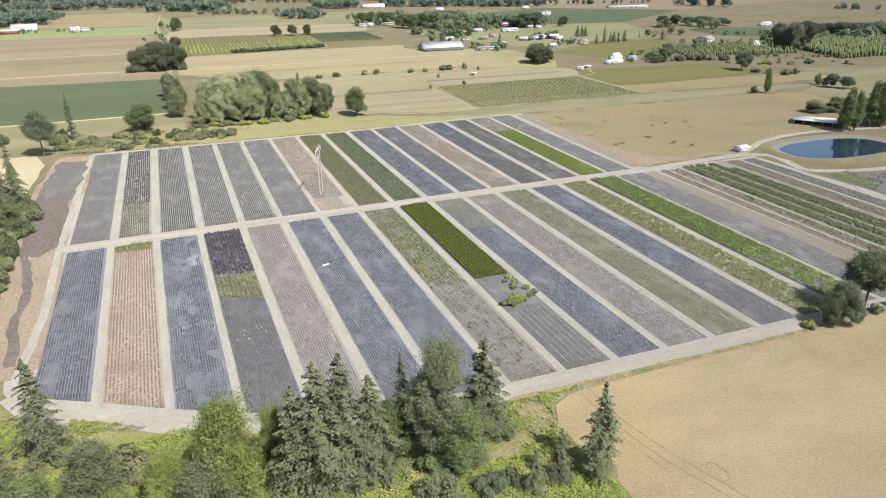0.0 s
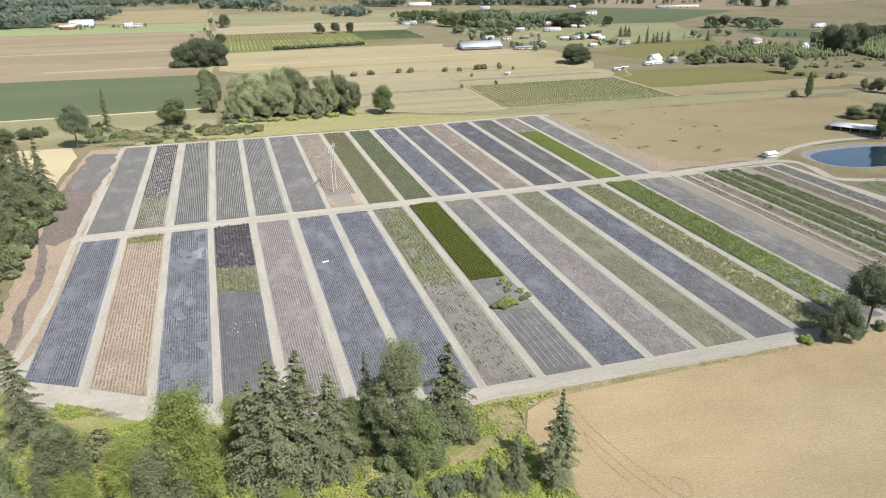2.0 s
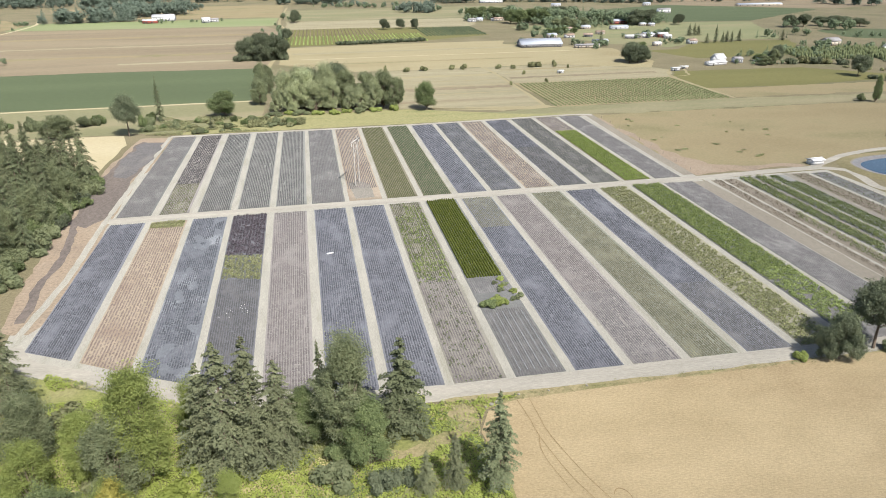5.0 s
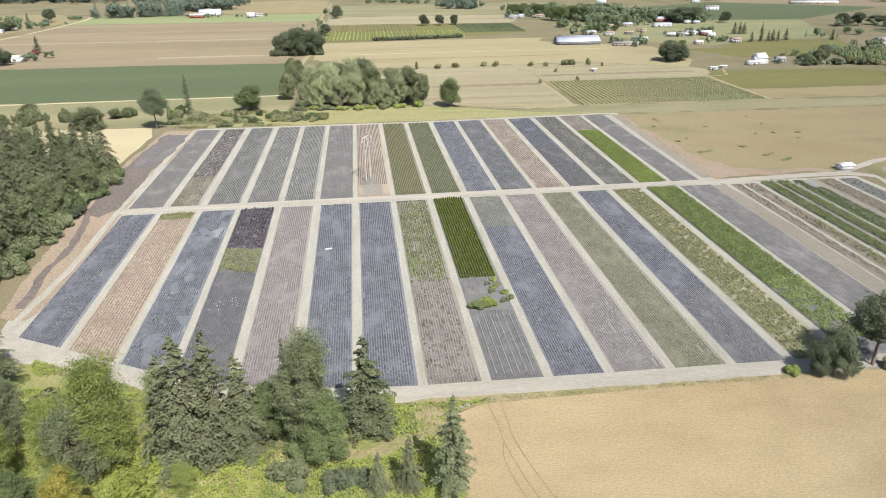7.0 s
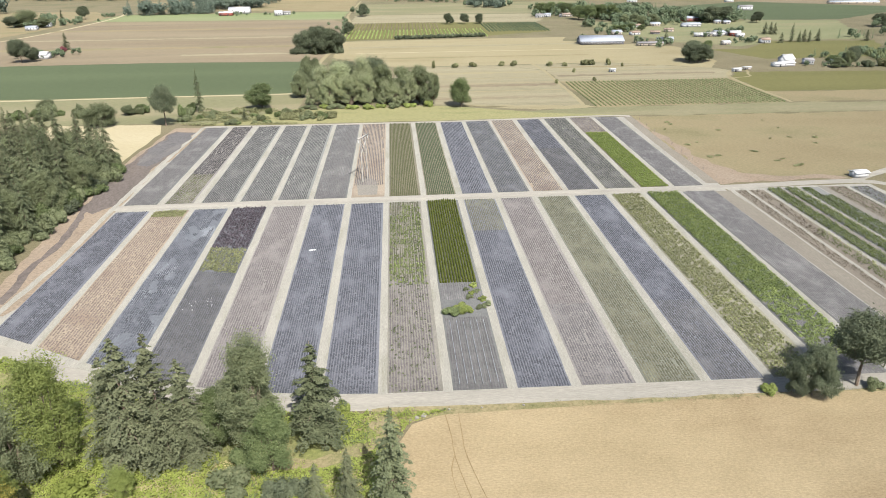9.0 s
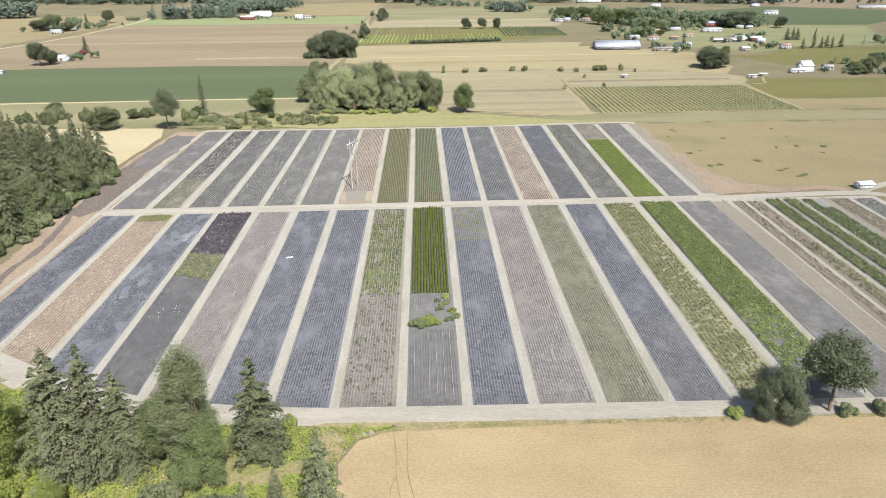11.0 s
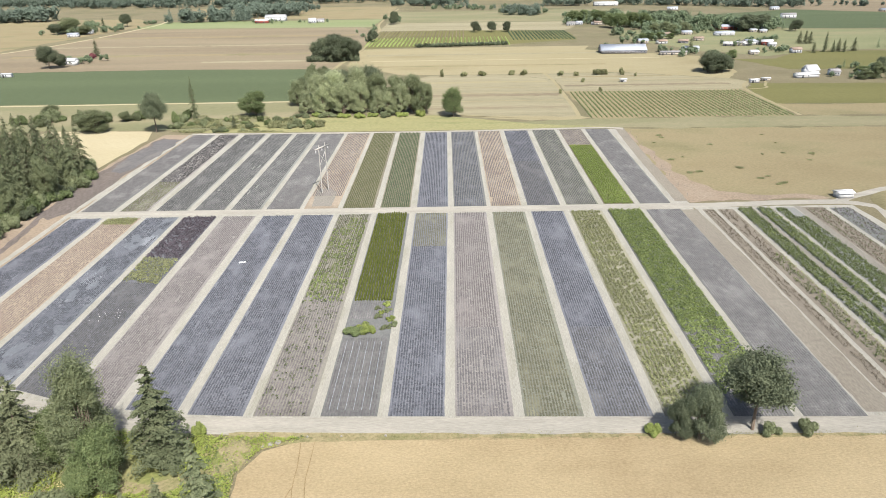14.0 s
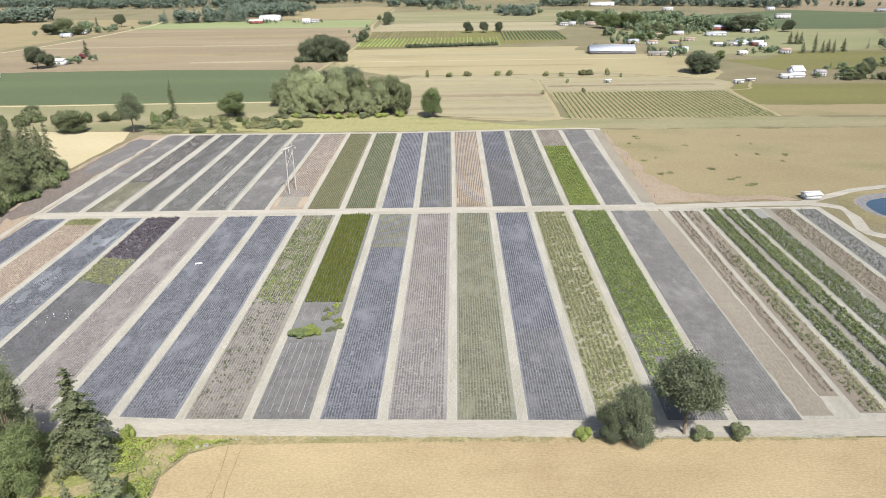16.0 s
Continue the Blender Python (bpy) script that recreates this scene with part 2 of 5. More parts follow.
M_BROWNROOF = plain_mat("brown_shingle", (0.23, 0.17, 0.13), (0.3, 0.23, 0.18), 0.9, 0.2)
M_DARK = plain_mat("dark_opening", (0.04, 0.04, 0.045), (0.06, 0.06, 0.06), 0.6, 0.3)
M_REDWALL = plain_mat("barn_red", (0.3, 0.09, 0.07), (0.24, 0.08, 0.06), 0.8, 0.2)
M_TANWALL = plain_mat("tan_siding", (0.5, 0.43, 0.34), (0.44, 0.38, 0.3), 0.8, 0.2)
M_BARNWALL = plain_mat("dark_barn_wall", (0.16, 0.15, 0.15), (0.22, 0.21, 0.2), 0.85, 0.2)
M_GLASS = plain_mat("window_glass", (0.05, 0.06, 0.08), (0.07, 0.08, 0.1), 0.08, 0.6)

L_FIR = leaf_mat("fir_needles", (0.118, 0.137, 0.0734), (0.209, 0.227, 0.124), 0.25)
L_FIRG = leaf_mat("grey_fir_needles", (0.125, 0.137, 0.076), (0.205, 0.217, 0.12), 0.25)
L_BROAD = leaf_mat("broad_leaves", (0.13, 0.164, 0.0705), (0.231, 0.269, 0.122), 0.4)
# grey-green conifer tone with distance haze put into the colour
L_HAZEDWOOD = leaf_mat("hazed_wood_leaves", (0.105, 0.134, 0.0993), (0.168, 0.204, 0.153), 0.25)
L_FARTREE = leaf_mat("far_tree_leaves", (0.109, 0.141, 0.0807), (0.184, 0.222, 0.129), 0.3)
L_LIGHT = leaf_mat("light_leaves", (0.234, 0.277, 0.0826), (0.368, 0.409, 0.133), 0.4)
L_OAK = leaf_mat("oak_leaves", (0.105, 0.123, 0.0734), (0.18, 0.199, 0.118), 0.3)
L_WILLOW = leaf_mat("willow_leaves", (0.176, 0.2, 0.105), (0.27, 0.29, 0.162), 0.4)
L_COPSE = leaf_mat("copse_leaves", (0.326, 0.357, 0.198), (0.484, 0.509, 0.296), 0.4)
L_YELLOW = leaf_mat("yellow_leaves", (0.22, 0.2, 0.045), (0.34, 0.3, 0.085), 0.3)
L_HERB = leaf_mat("bright_herbs", (0.244, 0.29, 0.0677), (0.356, 0.397, 0.109), 0.4)
L_BRUSH = leaf_mat("dull_brush", (0.205, 0.211, 0.103), (0.294, 0.288, 0.155), 0.3)
L_STRAW = leaf_mat("straw_grass", (0.26, 0.23, 0.11), (0.38, 0.33, 0.17), 0.3)
L_RED = leaf_mat("dark_red_leaves", (0.134, 0.046, 0.052), (0.208, 0.072, 0.079), 0.2)

# ---- ground ----
bm = bmesh.new()
bmesh.ops.create_grid(bm, x_segments=40, y_segments=40, size=4500)
me = bpy.data.meshes.new("ground")
bm.to_mesh(me), bm.free()
me.materials.append(M_GRASS)
tagged(new("ground", me), "flat dry grassland that reaches the horizon", "ground", kind="structure")

FRONT = [(-60, 166), (-39.5, 155.4), (-27.4, 149), (-12, 140.2), (3, 132.6), (16, 128), (30, 125), (45, 123), (60, 122.2), (200, 122.4)]


def front_y(x):
    return float(np.interp(x, [p[0] for p in FRONT], [p[1] for p in FRONT]))


def bx(u, y):
    """The beds' lines lean a little to the left and fan out a little at the far right."""
    x = u - 0.0165 * (y - 122)
    lean = np.interp(u, (-45, -10, 5, 20, 40, 50), (1.2, 1.9, 1.6, 1.0, 0.2, 0.0))
    x = x + lean * np.maximum(247 - y, 0) / 105
    x = x + np.interp(u, (80, 100, 150, 180), (0.0, 0.6, 0.8, 1.4)) * np.clip((y - 122) / 128, 0, 1) * (y < 253)
    x = x + np.interp(u, (55, 70, 100, 120, 178, 195), (0.0, 0.5, 0.6, 1.1, 1.3, 0.6)) * np.clip((384 - y) / 126, 0, 1) * (y >= 253)
    return x + 0.026 * np.clip((u - 100) / 80, 0, 1.1) * np.maximum(y - 258, 0)


def south_edge(x):
    return 247.4 + 0.027 * x


def north_edge(x):
    return 255.2 + 0.025 * x


def far_edge(x):
    return 384.3 + 0.05 * max(0, x - 80)


# fields, from near to far
sheet("wheat_field", [(66, 60), (67, 90), (65, 104), (68, 111), (76, 114.5), (90, 115.2), (140, 116.2), (200, 116.6), (420, 117), (420, 20), (80, 20)], 0.10, M_WHEAT, "ripe golden wheat field beside the gravel road", rag=0.5, step=3)
sheet("nursery_ground", [(-46, 160), (-38, 147), (-24, 141), (-10, 133), (4, 127), (20, 121), (38, 117), (60, 116), (200, 116.6), (196, 262), (196.6, 300), (198.5, 390), (100, 388), (-40, 388), (-48, 300), (-48, 200)], 0.02, M_LANE, "pale gravel yard between the plant beds", "ground", rag=0.6, step=4)
sheet("verge", [(60, 116.6), (62, 110), (76, 113.8), (100, 114.8), (200, 116), (200, 117), (100, 116.2)], 0.13, M_DRYVERGE, "weedy grass verge along the road", "verge", rag=0.5, step=2)
sheet("meadow", [(-140, 20), (66, 20), (68, 88), (64, 104), (66, 112), (56, 116), (38, 116.4), (20, 120), (4, 126), (-10, 132), (-24, 140), (-40, 148), (-60, 170), (-66, 300), (-140, 320)], 0.03, M_VERGE, "rough green meadow with tall herbs", "meadow", rag=0.5, step=3)
for pts in ([(36, 104), (41, 103), (49, 101.5), (57, 105.5), (63, 108), (64.5, 104), (57, 101), (49, 97.5), (42, 98.5)], [(58, 113.2), (62, 112), (65.5, 108), (65, 104.5), (60, 110)], [(30, 95), (36, 97), (40, 95.5), (34, 92.5)]):
    sheet("dry_patch", pts, 0.047 + 0.0002 * pts[0][0], M_DRYVERGE, "trodden dry grass in the meadow", "grass", rag=0.6, step=2)
sheet("pale_field", [(-135, 398), (-72, 395), (-66, 372), (-66, 309), (-90, 309), (-135, 330)], 0.06, M_STUBBLE, "pale straw-coloured mown field", rag=0.6)
sheet("clay_bank", [(-42, 165), (-39, 182), (-43, 245), (-45, 300), (-43, 386), (-62, 386), (-64, 300), (-62, 250), (-56, 215), (-52, 185), (-50, 168)], 0.05, M_CLAY, "bare orange clay strip at the nursery edge", "ground", rag=1.2, step=4)
sheet("wet_soil", [(-45, 258), (-47, 300), (-47, 375), (-60, 378), (-62, 300), (-58, 250), (-50, 245)], 0.08, M_MUD, "dark bare soil and old plastic beside the beds", "ground", rag=1.2, step=4)
sheet("old_plastic", [(-47.5, 318), (-46.5, 345), (-46.5, 374), (-58, 376), (-60.5, 330), (-57, 312), (-50, 306)], 0.11, M_PLASTIC, "sheet of old blue-grey plastic on the ground", "plastic sheet", rag=1.4, step=3)
ribbon("ditch", [(-56, 252), (-52, 232), (-49.5, 214), (-50, 196), (-47.5, 184), (-47, 172)], 2.6, 0.09, M_MUD, "dark wet ditch in the clay strip", "ditch", 1.0)
sheet("dry_strip", [(-240, 484), (0, 486), (0, 400), (-70, 398), (-240, 400)], 0.04, M_OLIVE, "dry grass strip beside the farm track", rag=0.6)
sheet("weedy_strip", [(-8, 432), (92, 432), (120, 420), (150, 404), (196, 394), (100, 390), (-45, 390)], 0.07, M_WEEDY, "yellow-green weedy strip behind the nursery", rag=1.0)
sheet("straw_strip", [(93, 433.5), (180, 424), (188, 418.5), (150, 414), (123, 422)], 0.0735, M_TAN, "dry straw-coloured strip of mown grass", rag=1.6, step=4)
for x0, x1, y, w, m in [(64, 178, 452, 5, M_BROWN), (64, 178, 476, 2.2, M_TAN), (62, 178, 498, 9, M_BROWN), (62, 178, 530, 2.4, M_TAN), (66, 176, 556, 8, M_TAN), (186, 312, 536, 7, M_BROWN), (188, 300, 560, 3, M_TAN), (190, 280, 578, 6, M_PASTURE), (10, 240, 650, 6, M_PASTURE), (20, 300, 690, 3, M_STUBBLE), (10, 260, 735, 9, M_FALLOW), (-150, -20, 700, 10, M_FALLOW), (-380, -20, 760, 14, M_PASTURE), (-390, -20, 850, 12, M_FALLOW), (-390, -30, 960, 16, M_PASTURE)]:
    ribbon("mown_swath", [(x0, y), (0.6 * x0 + 0.4 * x1, y + 1.5), (x1, y + 3)], w, 0.0925 + 0.00004 * y, m, "pale swath left by farm machines across the field", "swath", w * 0.5)
sheet("bare_patch", [(197.5, 262), (226, 262.5), (254, 265), (246, 270), (224, 270), (211, 276), (205, 300), (203, 345), (200.5, 380), (198.6, 380)], 0.067, M_CLAY, "bare tan earth along the edge of the pasture", "ground", rag=1.8, step=3)
sheet("green_field", [(-700, 474), (-2, 485), (-8, 640), (-34, 648), (-163, 651), (-700, 640)], 0.0465, M_GREENF, "even dark green crop field", rag=1.1, step=5)
ribbon("farm_track", [(-700, 470), (-214, 478), (-118, 481), (-2, 484)], 4.0, 0.120, M_STUBBLE, "pale farm track along the green field", "track", 0.6)
sheet("brown_field", [(-430, 640), (-163, 652), (-10, 642), (-4, 800), (-8, 1003), (-40, 1082), (-390, 1098), (-390, 935), (-415, 796)], 0.0490, M_BROWN, "pinkish brown ploughed field", rag=1.1, step=5)
sheet("light_green_strip", [(-400, 1104), (-26, 1082), (-24, 1230), (-399, 1232)], 0.0515, M_LIGHTGREEN, "light green grass field", rag=1.1, step=5)
sheet("fallow_field_west", [(104, 430), (181, 424), (181, 512), (181, 565), (150, 597), (82, 594), (60, 560), (60, 440)], 0.0540, M_FALLOW, "reddish brown fallow field", "field", rag=1.1, step=5)
sheet("fallow_field_east", [(183, 512), (314, 512), (330, 545), (323, 560), (244, 600), (150, 597), (183, 565)], 0.0565, M_FALLOW, "brown fallow field with pale tracks", "field", rag=1.1, step=5)
sheet("tan_field", [(0, 660), (60, 598), (150, 599), (244, 602), (320, 562), (340, 600), (340, 700), (240, 765), (250, 800), (140, 800), (0, 792)], 0.0590, M_TAN, "dry tan hay field", rag=1.1, step=5)
sheet("row_crop_ground", [(184, 511), (313, 511), (310, 420), (187, 418)], 0.0615, M_PASTURE, "dry soil under crop rows", "field", rag=1.1, step=5)
sheet("right_green_field", [(316, 512), (328, 538), (440, 532), (500, 470), (385, 455), (312, 458)], 0.0640, M_MIDGREEN, "green grass field", rag=1.1, step=5)
sheet("tan_strip", [(314, 456), (500, 452), (500, 418), (312, 421)], 0.0665, M_PASTURE, "dry tan field strip", rag=2.5, step=6)
sheet("dark_strip", [(110, 408), (190, 417), (315, 420), (400, 412), (470, 402), (400, 393), (346, 390), (212, 391), (196, 396)], 0.0585, M_OLIVE, "olive green strip of grass", rag=2.2, step=5)
sheet("east_meadow", [(400, 300), (420, 384), (500, 414), (508, 470), (600, 440), (900, 420), (900, 230), (420, 240)], 0.031, M_OLIVE, "olive dry meadow beyond the pond", rag=2.0, step=8)
sheet("pasture", [(200, 390), (348, 389), (420, 380), (400, 300), (340, 285), (280, 276), (262, 270), (197, 264), (197, 300)], 0.05, M_PASTURE, "dry tan cattle pasture", rag=2.0, step=5)
sheet("vineyard_ground", [(-3, 800), (140, 816), (250, 868), (250, 985), (80, 1006), (-8, 1003)], 0.0690, M_MIDGREEN, "green ground under vine rows", "field", rag=2.5, step=12)
sheet("three_tree_field", [(-8, 1008), (80, 1010), (250, 990), (300, 1130), (76, 1140), (-8, 1140)], 0.0715, M_FALLOW, "brown field under three round trees", "field", rag=2.5, step=12)
sheet("upper_green_field", [(364, 672), (386, 604), (500, 608), (560, 720), (452, 728), (402, 676)], 0.0740, M_MIDGREEN, "green grass field beside the white barn", rag=2.5, step=12)
sheet("far_green_field", [(450, 1190), (700, 1320), (900, 1131), (659, 952), (545, 968), (474, 1147)], 0.0765, M_GREENF, "far dark green crop field", rag=2.5, step=12)
sheet("hedged_green_field", [(640, 720), (735, 664), (800, 760), (712, 815), (650, 800)], 0.0775, M_GREENF, "dark green field behind a hedgerow", rag=2.5, step=12)
sheet("mid_meadow", [(352, 740), (405, 690), (455, 735), (562, 735), (650, 940), (545, 962), (470, 1000), (300, 960), (318, 830)], 0.0790, M_MEADOW, "olive meadow among houses", rag=2.5, step=12)
sheet("far_meadow", [(-10, 1150), (300, 1140), (420, 1250), (400, 1420), (-20, 1400)], 0.0815, M_OLIVE, "far olive meadow", rag=2.5, step=12)
sheet("far_brown_field", [(-390, 1300), (-20, 1240), (-30, 1600), (-500, 1600)], 0.0840, M_PASTURE, "far dry field", rag=2.5, step=12)
sheet("far_left_field", [(-1000, 800), (-430, 800), (-400, 1180), (-480, 1320), (-1000, 1330)], 0.0865, M_PASTURE, "dry field beside farmhouses", rag=2.5, step=12)
sheet("far_right_field", [(700, 1330), (930, 1130), (1400, 1300), (1300, 1800), (700, 1700)], 0.0890, M_BROWN, "far bare brown field", rag=2.5, step=12)
ribbon("field_road", [(-450, 760), (-415, 796), (-389, 935), (-389, 1174), (-420, 1300)], 5, 0.125, M_STUBBLE, "pale road beside the ploughed field", "road", 0.4)
ribbon("hedge_track", [(-6, 486), (-8, 640), (-2, 800), (-6, 1003), (-20, 1150), (-20, 1500)], 4, 0.130, M_TAN, "grassy farm track", "track", 0.6)
ribbon("diagonal_track", [(180, 424), (181, 459), (181, 513), (181, 565), (178, 600)], 2.6, 0.135, M_TAN, "pale track across the fallow field", "track", 0.6)
ribbon("cross_track", [(100, 508), (181, 511), (314, 512), (335, 530), (345, 560)], 2.0, 0.140, M_TAN, "pale track along the crop rows", "track", 0.5)
ribbon("crop_track", [(312, 420), (314, 512), (330, 548)], 2.6, 0.145, M_TAN, "pale track beside the crop rows", "track", 0.5)

# nursery roads
ribbon("front_road", [(-44, 158), (-36, 147.5), (-24, 142), (-10, 133.6), (4, 128), (20, 122.6), (36, 120), (60, 119), (140, 119.3), (215, 120.5), (300, 123)], 5.6, 0.06, M_GRAVEL, "pale gravel road in front of the beds", "road", 0.5)
ribbon("cross_road", [(-46, 251), (0, 252.2), (100, 254.2), (190, 256.4), (235, 259.5), (258, 260)], 5.4, 0.06, M_GRAVEL, "pale gravel road between the blocks of beds", "road", 0.5)
ribbon("pond_road", [(256, 259.5), (266, 254), (264, 240), (262, 228), (275, 221), (300, 216), (360, 212)], 4.6, 0.065, M_GRAVEL, "gravel road round the pond", "road", 0.5)
ribbon("pond_road_north", [(254, 260.5), (270, 270), (290, 279), (325, 283), (400, 270)], 4.0, 0.062, M_GRAVEL, "gravel track behind the pond", "road", 0.5)
ribbon("far_road", [(-46, 386.8), (60, 386.5), (110, 388), (190, 393), (197, 388)], 3.4, 0.075, M_GRAVEL, "gravel lane behind the far beds", "road", 0.4)
ribbon("side_lane", [(-44.5, 160), (-43, 200), (-45, 250), (-46, 320), (-46, 386)], 2.2, 0.095, M_LANE, "gravel lane beside the outer bed", "road", 0.5)
ribbon("east_lane", [(194.6, 262), (195.3, 330), (197.2, 391)], 5.0, 0.071, M_DIRT, "dirt lane beside the pasture fence", "road", 0.4)
ribbon("dirt_lane", [(194.2, 252), (195.0, 220), (195.4, 175), (195.9, 124)], 6.6, 0.075, M_DIRT, "bare dirt lane beside the last bed", "road", 0.6)


# ---- plant beds ----
def bed_mat(name, a, b, c=None):
    """Weathered ground cloth and gravel between pots, streaked along the bed."""
    m = Mat(name, 0.9, 0.15)
    col = m.mix(m.ramp(m.noise(0.12, 4, (2.5, 0.5, 1)), 0.3, 0.7), a, b)
    if c:
        col = m.mix(m.ramp(m.noise(0.1, 4, (1.4, 0.7, 1)), 0.52, 0.64), col, c)
    f = m.noise(1.6, 3, (1.5, 0.6, 1))
    col = m.mix(m.ramp(f, 0.25, 0.75), tuple(v * 0.75 for v in a), col)
    return m.color(col).bump(f, 0.3, 0.1).m


def pots(x, y, r, h, rng, sides=4, z=0.1):
    """Small upright clumps as low cones of foliage: an apex over a wide, uneven skirt."""
    n = len(x)
    w0 = rng.uniform(0, 2 * np.pi, n)
    rr = r * rng.uniform(0.78, 1.18, n)
    hh = h * rng.uniform(0.6, 1.3, n)
    ring = []
    for k in range(sides):
        w = w0 + 2 * np.pi * k / sides
        q = rr * rng.uniform(0.8, 1.2, n)
        ring.append(np.stack([x + np.cos(w) * q, y + np.sin(w) * q, np.full(n, z)], 1))
    if sides < 6:
        tip = np.stack([x + rng.normal(0, 0.15, n) * r, y + rng.normal(0, 0.15, n) * r, z + hh], 1)
        v = np.stack(ring + [tip], 1).reshape(-1, 3)
        b = (np.arange(n) * (sides + 1))[:, None]
        f = np.concatenate([b + np.array([[k, (k + 1) % sides, sides]]) for k in range(sides)], 0)
        return v, f
    mid = []
    for k in range(sides):
        w = w0 + 2 * np.pi * (k + 0.5) / sides
        q = rr * rng.uniform(0.75, 1.1, n)
        mid.append(np.stack([x + np.cos(w) * q, y + np.sin(w) * q, z + hh * rng.uniform(0.4, 0.6, n)], 1))
    v = np.stack(ring + mid + [np.stack([x, y, z + hh], 1)], 1).reshape(-1, 3)
    m = 2 * sides + 1
    b = (np.arange(n) * m)[:, None]
    f = []
    for k in range(sides):
        k2 = (k + 1) % sides
        f += [b + np.array([[k, k2, sides + k]]), b + np.array([[k2, sides + k2, sides + k]]), b + np.array([[sides + k, sides + k2, 2 * sides]])]
    return v, np.concatenate(f, 0)


def leafy(x, y, r, h, rng, leaves=14, z=0.1, leaf=0.15):
    """Rounded shrubs made of leaf sprays over a dome."""
    n = len(x)
    d = rng.normal(size=(n, leaves, 3))
    d[..., 2] = np.abs(d[..., 2]) * 0.9
    d /= np.linalg.norm(d, axis=2, keepdims=True)
    k = rng.uniform(0.55, 1.0, (n, leaves, 1)) * rng.uniform(0.7, 1.25, (n, 1, 1))
    p = np.stack([x, y, np.full(n, z)], 1)[:, None] + d * k * np.array([r, r, h])
    return cards(p.reshape(-1, 3), d.reshape(-1, 3) + (0, 0, 0.3), leaf * r / 0.6, rng, 0.7, 0.5)


B_SLATE = bed_mat("slate_cloth", (0.121, 0.125, 0.139), (0.157, 0.160, 0.173))
B_SLATEW = bed_mat("slate_cloth_bleached", (0.104, 0.11, 0.12), (0.133, 0.143, 0.154), c=(0.211, 0.22, 0.232))
B_DARK = bed_mat("dark_cloth", (0.0981, 0.0993, 0.107), (0.126, 0.127, 0.135))
B_VIOLET = bed_mat("violet_grey_cloth", (0.112, 0.113, 0.108), (0.139, 0.139, 0.13))
B_PINK = bed_mat("pinkish_cloth", (0.178, 0.164, 0.154), (0.211, 0.196, 0.182))
B_TAN = bed_mat("tan_straw_bed", (0.227, 0.189, 0.142), (0.277, 0.231, 0.176), c=(0.18, 0.134, 0.102))
B_GREYG = bed_mat("grey_green_cloth", (0.136, 0.137, 0.109), (0.165, 0.167, 0.132))
B_GREY = bed_mat("grey_cloth", (0.16, 0.15, 0.127), (0.19, 0.177, 0.15))
B_STRAW = bed_mat("straw_bed", (0.193, 0.184, 0.133), (0.229, 0.216, 0.161))
B_PALEG = bed_mat("pale_grey_gravel", (0.159, 0.16, 0.148), (0.194, 0.194, 0.177))
B_MOSSY = bed_mat("mossy_bed", (0.126, 0.116, 0.0823), (0.163, 0.146, 0.106))
B_EARTH = bed_mat("earth_bed", (0.147, 0.127, 0.1), (0.182, 0.158, 0.125))

P_SLATE = leaf_mat("slate_plants", (0.0463, 0.048, 0.0546), (0.102, 0.106, 0.118), 0.0, 0.04)
P_DARK = leaf_mat("charcoal_plants", (0.0583, 0.0582, 0.0578), (0.101, 0.0991, 0.0954), 0.0, 0.04)
P_VIOLET = leaf_mat("heather_plants", (0.0886, 0.0845, 0.0829), (0.148, 0.14, 0.135), 0.0, 0.04)
P_PINK = leaf_mat("russet_plants", (0.096, 0.0868, 0.0824), (0.152, 0.137, 0.13), 0.0, 0.04)
P_RUST = leaf_mat("rust_plants", (0.118, 0.0918, 0.0762), (0.17, 0.138, 0.113), 0.0, 0.05)
P_GREY = leaf_mat("grey_green_plants", (0.0772, 0.0764, 0.0501), (0.136, 0.13, 0.087), 0.0, 0.04)
P_DKGREEN = leaf_mat("dark_green_plants", (0.0486, 0.0657, 0.0363), (0.0939, 0.116, 0.0636), 0.1, 0.06)
P_OLIVE = leaf_mat("olive_plants", (0.0672, 0.0739, 0.0336), (0.112, 0.116, 0.056), 0.1, 0.06)
P_MOSS = leaf_mat("moss_green_plants", (0.0573, 0.0693, 0.0127), (0.0912, 0.102, 0.0208), 0.15, 0.05)
P_BRIGHT = leaf_mat("bright_green_plants", (0.175, 0.226, 0.0607), (0.275, 0.328, 0.0997), 0.3, 0.06)
P_YELLOW = leaf_mat("yellow_green_shrubs", (0.206, 0.217, 0.103), (0.367, 0.366, 0.187), 0.3)
P_SHRUB = leaf_mat("green_shrubs", (0.166, 0.209, 0.0696), (0.305, 0.36, 0.131), 0.3)
P_ROW = leaf_mat("upright_row_shrubs", (0.115, 0.142, 0.056), (0.215, 0.239, 0.0963), 0.3)
P_CROP = leaf_mat("crop_leaves", (0.0977, 0.114, 0.0515), (0.16, 0.183, 0.0858), 0.2, 0.05)
P_GREENBED = leaf_mat("green_bed_shrubs", (0.0803, 0.103, 0.0371), (0.148, 0.173, 0.0645), 0.2)
P_DOT = leaf_mat("dark_dot_shrubs", (0.065, 0.0845, 0.039), (0.13, 0.156, 0.065), 0.2)
P_PURPLE = leaf_mat("dark_purple_shrubs", (0.0792, 0.0655, 0.0746), (0.142, 0.118, 0.129), 0.1)
P_BROWN = leaf_mat("brown_shrubs", (0.124, 0.104, 0.0684), (0.186, 0.155, 0.105), 0.1)

P_UMBER = leaf_mat("umber_shrubs", (0.085, 0.072, 0.05), (0.145, 0.122, 0.085), 0.1)

